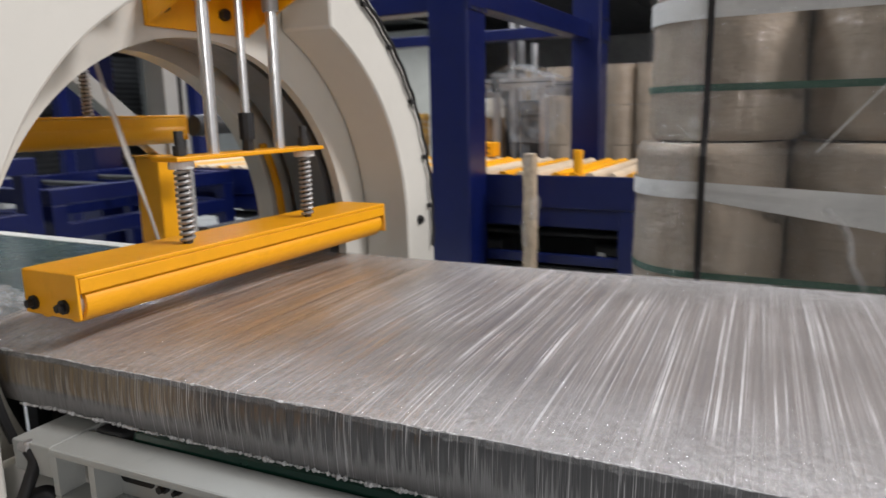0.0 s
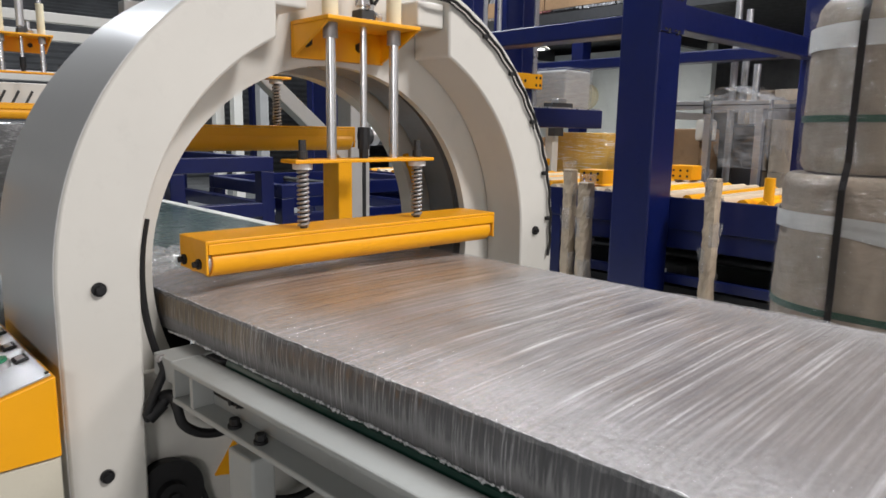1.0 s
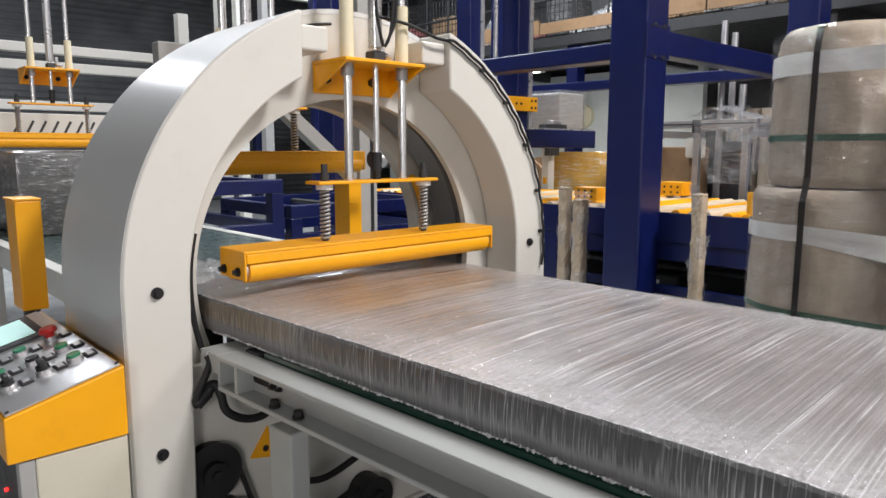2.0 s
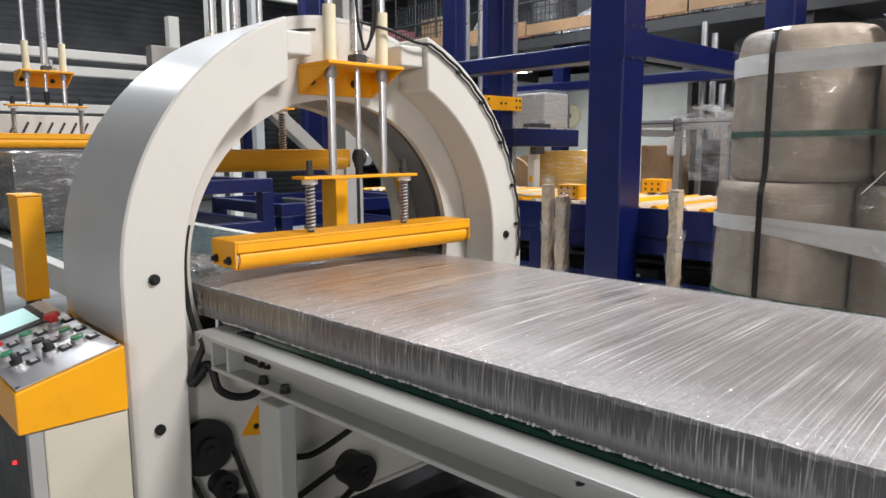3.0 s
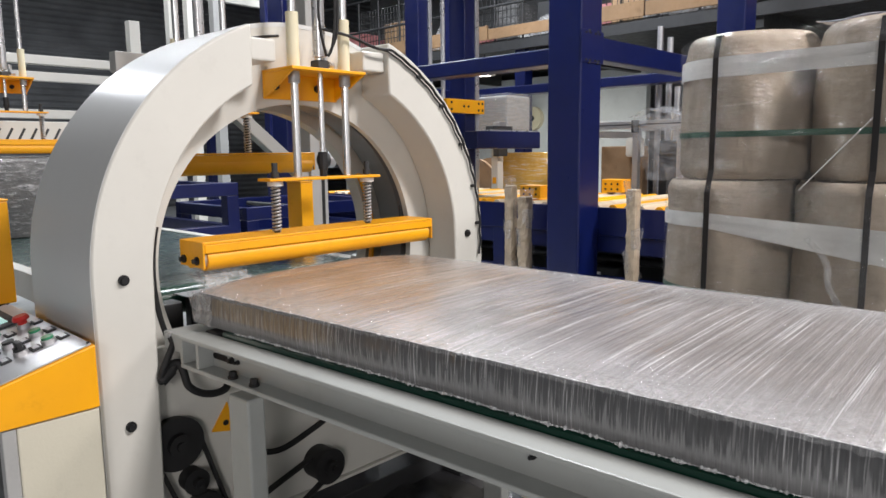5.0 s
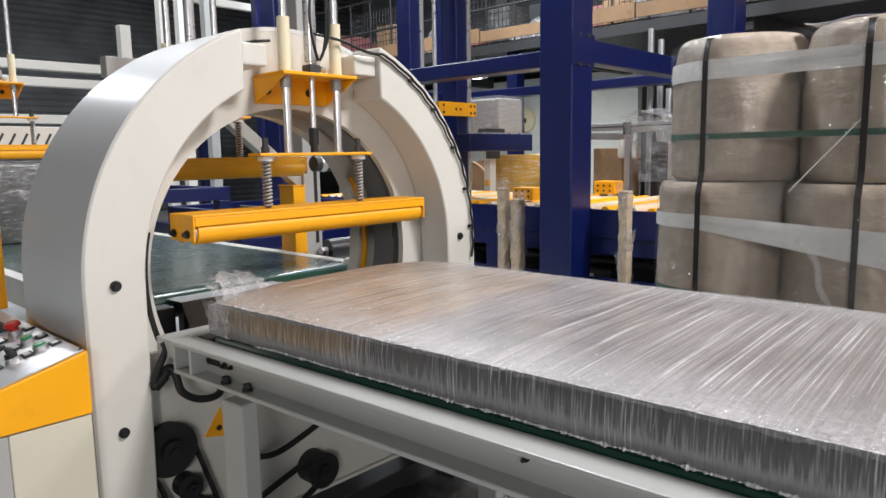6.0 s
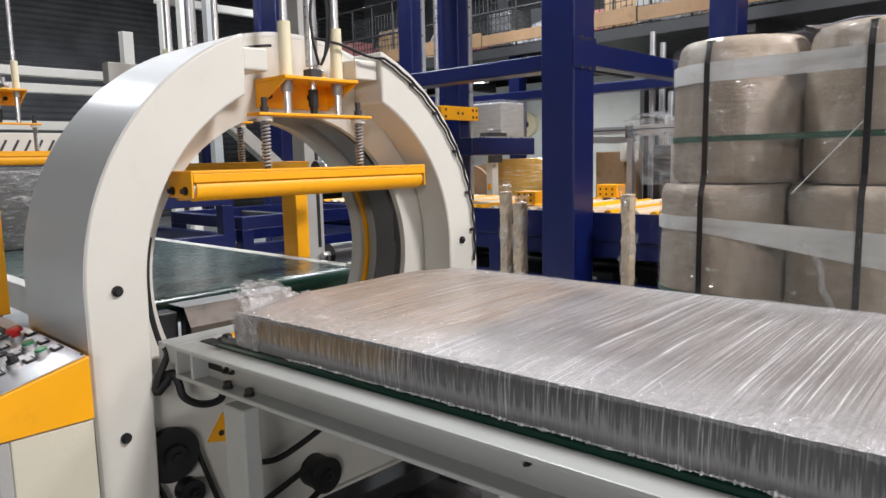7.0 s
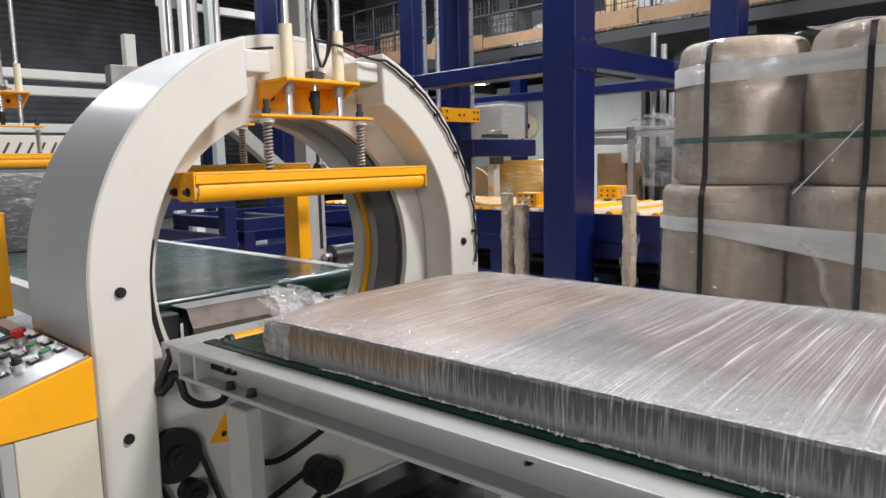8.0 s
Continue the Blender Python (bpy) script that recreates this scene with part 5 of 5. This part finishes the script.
def white_upright():
    top = empty("white_upright", "white upright with a yellow tag", "post")
    part("upright", box((4.60, 3.05, 0.0), (4.70, 3.14, 1.36), 0.004), M["white"], top)
    part("tag", box((4.5965, 3.07, 0.98), (4.5995, 3.12, 1.05), 0), M["yellow"], top)


white_upright()


def cable_spool():
    top = empty("cable_spool", "round brown board cable spool", "spool")
    for d in (0.0, 0.34):
        part("flange", cyl((4.75 + d, 3.55, 0.86), (4.79 + d, 3.55, 0.86), 0.40, 40), M["wood"], top)
    part("drum", cyl((4.7905, 3.55, 0.86), (5.0895, 3.55, 0.86), 0.2, 28), M["wood"], top)
    part("hub", cyl((4.7495, 3.55, 0.86), (4.74, 3.55, 0.86), 0.05, 20), M["dark"], top)
    for dy in (-0.3, 0.3):
        part("chock", box((4.75, 3.55 + dy - 0.08, 0.0), (5.13, 3.55 + dy + 0.08, 0.56), 0.004), M["wood"], top)


cable_spool()


def cased_machine():
    top = empty("cased_machine", "grey cased machine head under loose film", "machine")
    part("case", box((4.40, 2.76, 1.54), (4.80, 3.27, 1.91), 0.02), M["grey"], top)
    part("stand", box((4.50, 2.95, 1.28), (4.65, 3.03, 1.5395), 0.004), M["dark"], top)
    part("film", box((4.38, 2.74, 1.56), (4.82, 3.29, 1.935), 0.025), M["thin"], top, smooth=True)


cased_machine()


def profile_machine():
    """Aluminium profile frame, half covered by loose film."""
    top = empty("profile_machine", "aluminium profile machine frame under loose clear film", "machine")
    x0, y0, x1, y1 = 4.95, 1.10, 5.9, 2.05
    for x, y in ((x0, y0 + 0.46), (x1, y0), (x1, y1), (x0, y1), (x0, y0)):
        part("upright", box((x, y, 0.0), (x + 0.06, y + 0.06, 1.54), 0.004), M["alum"], top)
    for y in (y0, y1):
        part("rail", box((x0 + 0.0605, y, 1.46), (x1 - 0.0005, y + 0.05, 1.53), 0.003), M["alum"], top)
    for x in (x0, x1):
        part("rail", box((x, y0 - 0.06, 1.5405), (x + 0.05, y1 + 0.06, 1.615), 0.003), M["alum"], top)
        part("rail_slot", box((x - 0.002, y0 - 0.06, 1.572), (x - 0.0003, y1 + 0.06, 1.584), 0), M["dark"], top)
    part("corner_block", box((x0 - 0.012, y0 + 0.45, 1.50), (x0 - 0.0005, y0 + 0.53, 1.62), 0.002), M["black"], top)
    for x, y, h in ((5.6, 1.68, 2.6), (5.75, 1.64, 2.5), (5.35, 1.35, 1.95)):
        part("pole", cyl((x, y, 0.0), (x, y, h), 0.032, 16), M["alum"], top, smooth=True)
    part("brown_box", box((x0 + 0.12, 1.70, 0.7455), (x0 + 0.5, y1 - 0.01, 1.37), 0.01), M["carton"], top, "dark brown board box")
    part("dark_cloth", box((x0 + 0.2, y0 + 0.06, 0.7455), (x0 + 0.26, y0 + 0.34, 1.42), 0.02), M["grime"], top, "dark sheet behind film")
    part("white_case", box((x0 + 0.03, 1.58, 1.26), (x0 + 0.2, 1.72, 1.455), 0.03), M["white"], top, smooth=True)
    part("table", box((x0, y0, 0.70), (x1, y1, 0.745), 0.004), M["alum"], top)
    bm = bmesh.new()
    g = []
    for j in range(41):
        row = []
        for i in range(41):
            u, v = i / 40, j / 40
            n1, n2 = noise.noise(Vector((u * 5, v * 5, 3))), noise.noise(Vector((u * 13, v * 13, 7)))
            fall = max(0.0, 0.30 - v) / 0.30
            row.append(bm.verts.new((x0 - 0.05 + 0.7 * u + 0.03 * n2, y0 - 0.06 + 0.62 * max(0.0, v - 0.28) / 0.72 - 0.02 * n1,
                                     1.64 + 0.11 * math.exp(-((v - 0.72) / 0.16) ** 2) + 0.05 * n1 + 0.025 * n2 - fall * (0.45 + 0.25 * n1 + 0.1 * n2))))
        g.append(row)
    for a, b in zip(g, g[1:]):
        for i in range(40):
            bm.faces.new((a[i], a[i + 1], b[i + 1], b[i]))
    drape = bmesh.new()
    g = []
    for j in range(31):
        row = []
        for i in range(31):
            u, v = i / 30, j / 30
            n1, n2 = noise.noise(Vector((u * 4, v * 3, 13))), noise.noise(Vector((u * 11, v * 6, 17)))
            row.append(drape.verts.new((x0 - 0.055 - 0.03 * n1 - 0.02 * n2 - 0.05 * v, y0 - 0.10 + 0.62 * u * (1 - 0.35 * v) + 0.03 * n2, 1.66 - 0.62 * v + 0.05 * n1 * (1 - v))))
        g.append(row)
    for a, b in zip(g, g[1:]):
        for i in range(30):
            drape.faces.new((a[i], a[i + 1], b[i + 1], b[i]))
    part("film_drape", drape, M["thin"], top, "hanging clear film", smooth=True)
    part("film_cover", bm, M["loose"], top, "loose clear film cover", smooth=True)
    return top


profile_machine()


def far_stack(x, y, n, label):
    top = empty("roll_stack", label, "pallet load", group="far roll stacks")
    part("pallet", box((x - 0.25, y - 0.25, 0), (x + 0.35, y + 0.33 * n, 0.12), 0.004), M["wood"], top)
    for k in range(4):
        for i in range(n):
            bm = cyl((x, y + 0.31 * i, 0.121 + k * 0.415), (x, y + 0.31 * i, 0.12 + k * 0.415 + 0.411), 0.153, 28)
            part("paper_roll", bm, M["roll_film"], top, smooth=True)


far_stack(6.35, 1.42, 2, "far pallet of paper wrapped rolls in film")
far_stack(6.35, 0.45, 2, "far pallet of paper wrapped rolls in film")


def wall_fan():
    top = empty("wall_fan", "cream round wall fan", "fan")
    part("housing", cyl((9.595, 6.2, 1.95), (9.50, 6.2, 1.95), 0.22, 28), M["nylon"], top, smooth=True)
    part("hub", cyl((9.499, 6.2, 1.95), (9.47, 6.2, 1.95), 0.06, 16), M["dark"], top)


wall_fan()


# ---- storage deck ----
def storage_deck():
    top = empty("storage_deck", "steel storage deck with timber fascia", "mezzanine", (0, 0, -0.12))
    X = 6.6
    part("deck", box((X, -6, 2.95), (13.9, 14, 3.02), 0), M["dark"], top)
    part("edge_beam", box((X - 0.06, -6, 2.86), (X - 0.001, 14, 3.0), 0.006), M["dark"], top)
    for y in range(-5, 14, 3):
        part("joist", box((X, y, 2.74), (9.59, y + 0.12, 2.9495), 0.004), M["dark"], top)
        part("column", box((X + 0.02, y + 0.2, 0.12), (X + 0.2, y + 0.38, 2.9495), 0.006), M["blue"], top)
    y = -5.8
    while y < 13.5:
        ln = random.uniform(0.9, 1.6)
        part("fascia_board", box((X - 0.09, y, 3.04), (X - 0.062, y + ln - 0.02, 3.04 + random.uniform(0.13, 0.20)), 0.003), M["carton"], top)
        y += ln
    for k in range(40):
        yy = -5.8 + k * 0.5
        part("railing_post", cyl((X - 0.03, yy, 3.0), (X - 0.03, yy, 4.0), 0.014, 8), M["dark"], top)
    for z in (3.5, 4.0):
        part("railing_rail", cyl((X - 0.03, -6, z), (X - 0.03, 14, z), 0.018, 8), M["dark"], top)
    return top


storage_deck()


def deck_goods():
    random.seed(5)
    kinds = [("carton", "carton", "brown carton on the storage deck"), ("crate", "wood", "raw timber crate on the storage deck"),
             ("wrapped_load", "load_film", "film wrapped machine parts on the storage deck"), ("sack_pile", "pink", "faded red sacks on the storage deck"),
             ("machine_case", "grey", "grey machine case on the storage deck")]
    def wire_cage(y, w, h):
        ob = empty("wire_cage", "dark wire mesh cage on the storage deck", "cage", (0, 0, -0.12), "wire cages")
        x = 6.62
        for k in range(int(w / 0.075) + 1):
            part("upright_wire", cyl((x, y + k * 0.075, 3.021), (x, y + k * 0.075, 3.02 + h), 0.006, 6), M["dark"], ob)
        for k in range(int(h / 0.10) + 1):
            part("cross_wire", cyl((x - 0.008, y, 3.03 + k * 0.10), (x - 0.008, y + w, 3.03 + k * 0.10), 0.006, 6), M["dark"], ob)
    for cy, cw, ch in ((-3.4, 1.0, 0.7), (-1.9, 1.2, 0.8), (0.6, 0.9, 0.75), (2.1, 1.2, 0.85), (4.3, 1.0, 0.7), (6.5, 1.2, 0.8)):
        wire_cage(cy, cw, ch)
    def film_heap(y, seed):
        ob = empty("film_heap", "heap of crumpled clear film on the storage deck", "film", (0, 0, -0.12), "film heaps")
        bm = bmesh.new()
        g = []
        for j in range(25):
            row = []
            for i in range(25):
                u, v = i / 24, j / 24
                q = Vector((u * 4, v * 4, seed))
                n1, n2 = noise.noise(q), noise.noise(q * 2.6)
                dome = max(0.0, math.sin(math.pi * u) * math.sin(math.pi * v)) ** 0.6
                row.append(bm.verts.new((6.64 + 0.5 * u + 0.04 * n2, y + 0.9 * v + 0.05 * n1, 3.022 + dome * (0.34 + 0.22 * n1 + 0.12 * n2))))
            g.append(row)
        for a, b in zip(g, g[1:]):
            for i in range(24):
                bm.faces.new((a[i], a[i + 1], b[i + 1], b[i]))
        part("heap", bm, M["tailfilm"], ob, smooth=True)
    for hy, hs in ((-2.4, 1.0), (1.5, 5.0), (3.3, 9.0), (5.4, 14.0)):
        film_heap(hy, hs)
    y = -4.5
    while y < 12.5:
        nm, mt, lab = random.choice(kinds)
        w, h, d = random.uniform(0.3, 0.7), random.uniform(0.3, 0.9), random.uniform(0.5, 0.9)
        x = 7.15 + random.uniform(0, 0.7)
        ob = empty(nm, lab, nm.replace("_", " "), (0, 0, -0.12))
        part("body", box((x, y, 3.0205), (x + d, y + w, 3.02 + h), 0.02), M[mt], ob, smooth=True)
        if nm in ("carton", "crate"):
            part("batten", box((x - 0.012, y + w * 0.45, 3.03), (x - 0.0005, y + w * 0.55, 3.01 + h), 0), M["wood"], ob)
            part("batten", box((x - 0.012, y + 0.02, 3.0 + h * 0.5), (x - 0.0005, y + w * 0.44, 3.08 + h * 0.5), 0), M["wood"], ob)
        elif nm == "wrapped_load":
            part("frame", box((x + 0.1, y + 0.1, 3.021 + h), (x + 0.16, y + w - 0.1, 3.3 + h), 0.004), M["dark"], ob)
        y += w + random.uniform(0.0, 0.25)


deck_goods()


def deck_lamp(x, y):
    top = empty("deck_lamp", "round white lamp lit under the storage deck", "lamp", group="deck lamps")
    part("shade", cyl((x, y, 2.50), (x, y, 2.60), 0.17, 28, 0.05), M["white"], top, smooth=True)
    part("bulb", cyl((x, y, 2.495), (x, y, 2.4995), 0.085, 24), M["lampglow"], top, "glowing lamp face")
    part("stem", cyl((x, y, 2.60), (x, y, 2.8295), 0.012, 8), M["dark"], top)


deck_lamp(7.05, 5.3)


def upper_frame():
    """Light steel posts and a blue portal behind the ring's crown."""
    top = empty("steel_portal", "blue and white steel portal behind the ring", "portal")
    for x, y, m in ((2.85, 7.0, "white"), (3.0, 6.8, "white"), (3.25, 6.6, "grey"), (3.75, 6.2, "blue"), (4.05, 6.0, "blue")):
        part("post", box((x, y, 0.0), (x + 0.12, y + 0.12, 5.2), 0.006), M[m], top)
    part("cross_rail", box((2.85, 7.1205, 3.4), (4.9, 7.2, 3.5), 0.006), M["white"], top)


upper_frame()


def floor_clutter():
    top = empty("plastic_sheet", "crumpled black plastic sheet on the floor", "sheet")
    bm = bmesh.new()
    g = [[bm.verts.new((-0.15 + 1.3 * i / 30, -1.1 + 1.35 * j / 30, 0.012 + 0.05 * abs(noise.noise(Vector((i * 0.35, j * 0.35, 1)))) + 0.02 * noise.noise(Vector((i * 0.9, j * 0.9, 4))) ** 2)) for i in range(31)] for j in range(31)]
    for a, b in zip(g, g[1:]):
        for i in range(30):
            bm.faces.new((a[i], a[i + 1], b[i + 1], b[i]))
    part("sheet", bm, M["grime"], top, smooth=True)
    bd = empty("loose_board", "pale loose board lying on the floor", "board")
    part("board", box((0.55, -1.6, 0.075), (0.72, -0.35, 0.10), 0.003), M["cream"], bd)
    part("block", box((0.52, -1.4, 0.0), (0.75, -1.3, 0.0745), 0.003), M["wood"], bd)
    part("block", box((0.52, -0.6, 0.0), (0.75, -0.5, 0.0745), 0.003), M["wood"], bd)


floor_clutter()


# ---- movement ----
def motions():
    def lift(z):
        return pose(0, -0.01, z)
    walk(front_press, [(0, lift(1.088)), (4.0, lift(1.088)), (4.7, lift(1.088)), (5.2, lift(1.092)), (5.5, lift(1.112)), (5.8, lift(1.150)), (6.0, lift(1.178)), (6.2, lift(1.207)),
                       (6.5, lift(1.248)), (6.7, lift(1.278)), (6.9, lift(1.305)), (7.0, lift(1.312)), (7.2, lift(1.313)), (8.0, lift(1.313))])
    def along(y):
        d = y - 0.02
        return pose(-0.0463 - 0.0529 * d, 0.9986 * d, 0.8676 + 0.0037 * d, 0.21, 0, 3.03)
    walk(panel_load, [(0, along(0.37)), (1.7, along(0.37)), (2.3, along(0.335)), (3.0, along(0.27)), (4.0, along(0.17)), (4.5, along(0.115)), (5.2, along(0.03)), (6.0, along(-0.065)), (6.5, along(-0.122)), (7.0, along(-0.18)), (7.5, along(-0.236)), (8.0, along(-0.295))])
    def swing(a, y=0.30, z=1.0):
        return pose(-0.02, y, z, 0, a, 0)
    walk(strand, [(0, swing(-15.8)), (0.1, swing(-8.7)), (0.2, swing(6.8)), (0.3, swing(25)), (0.4, swing(46)), (0.5, swing(64)), (0.6, swing(80)), (0.7, swing(88, 0.30, 0.96)), (1.0, swing(90, 0.25, 0.935)), (1.7, swing(90, 0.25, 0.93)), (3.0, swing(90, 0.13, 0.93)), (4.5, swing(90, -0.02, 0.93)), (6.0, swing(90, -0.2, 0.93)), (8.0, swing(90, -0.43, 0.93))])


motions()
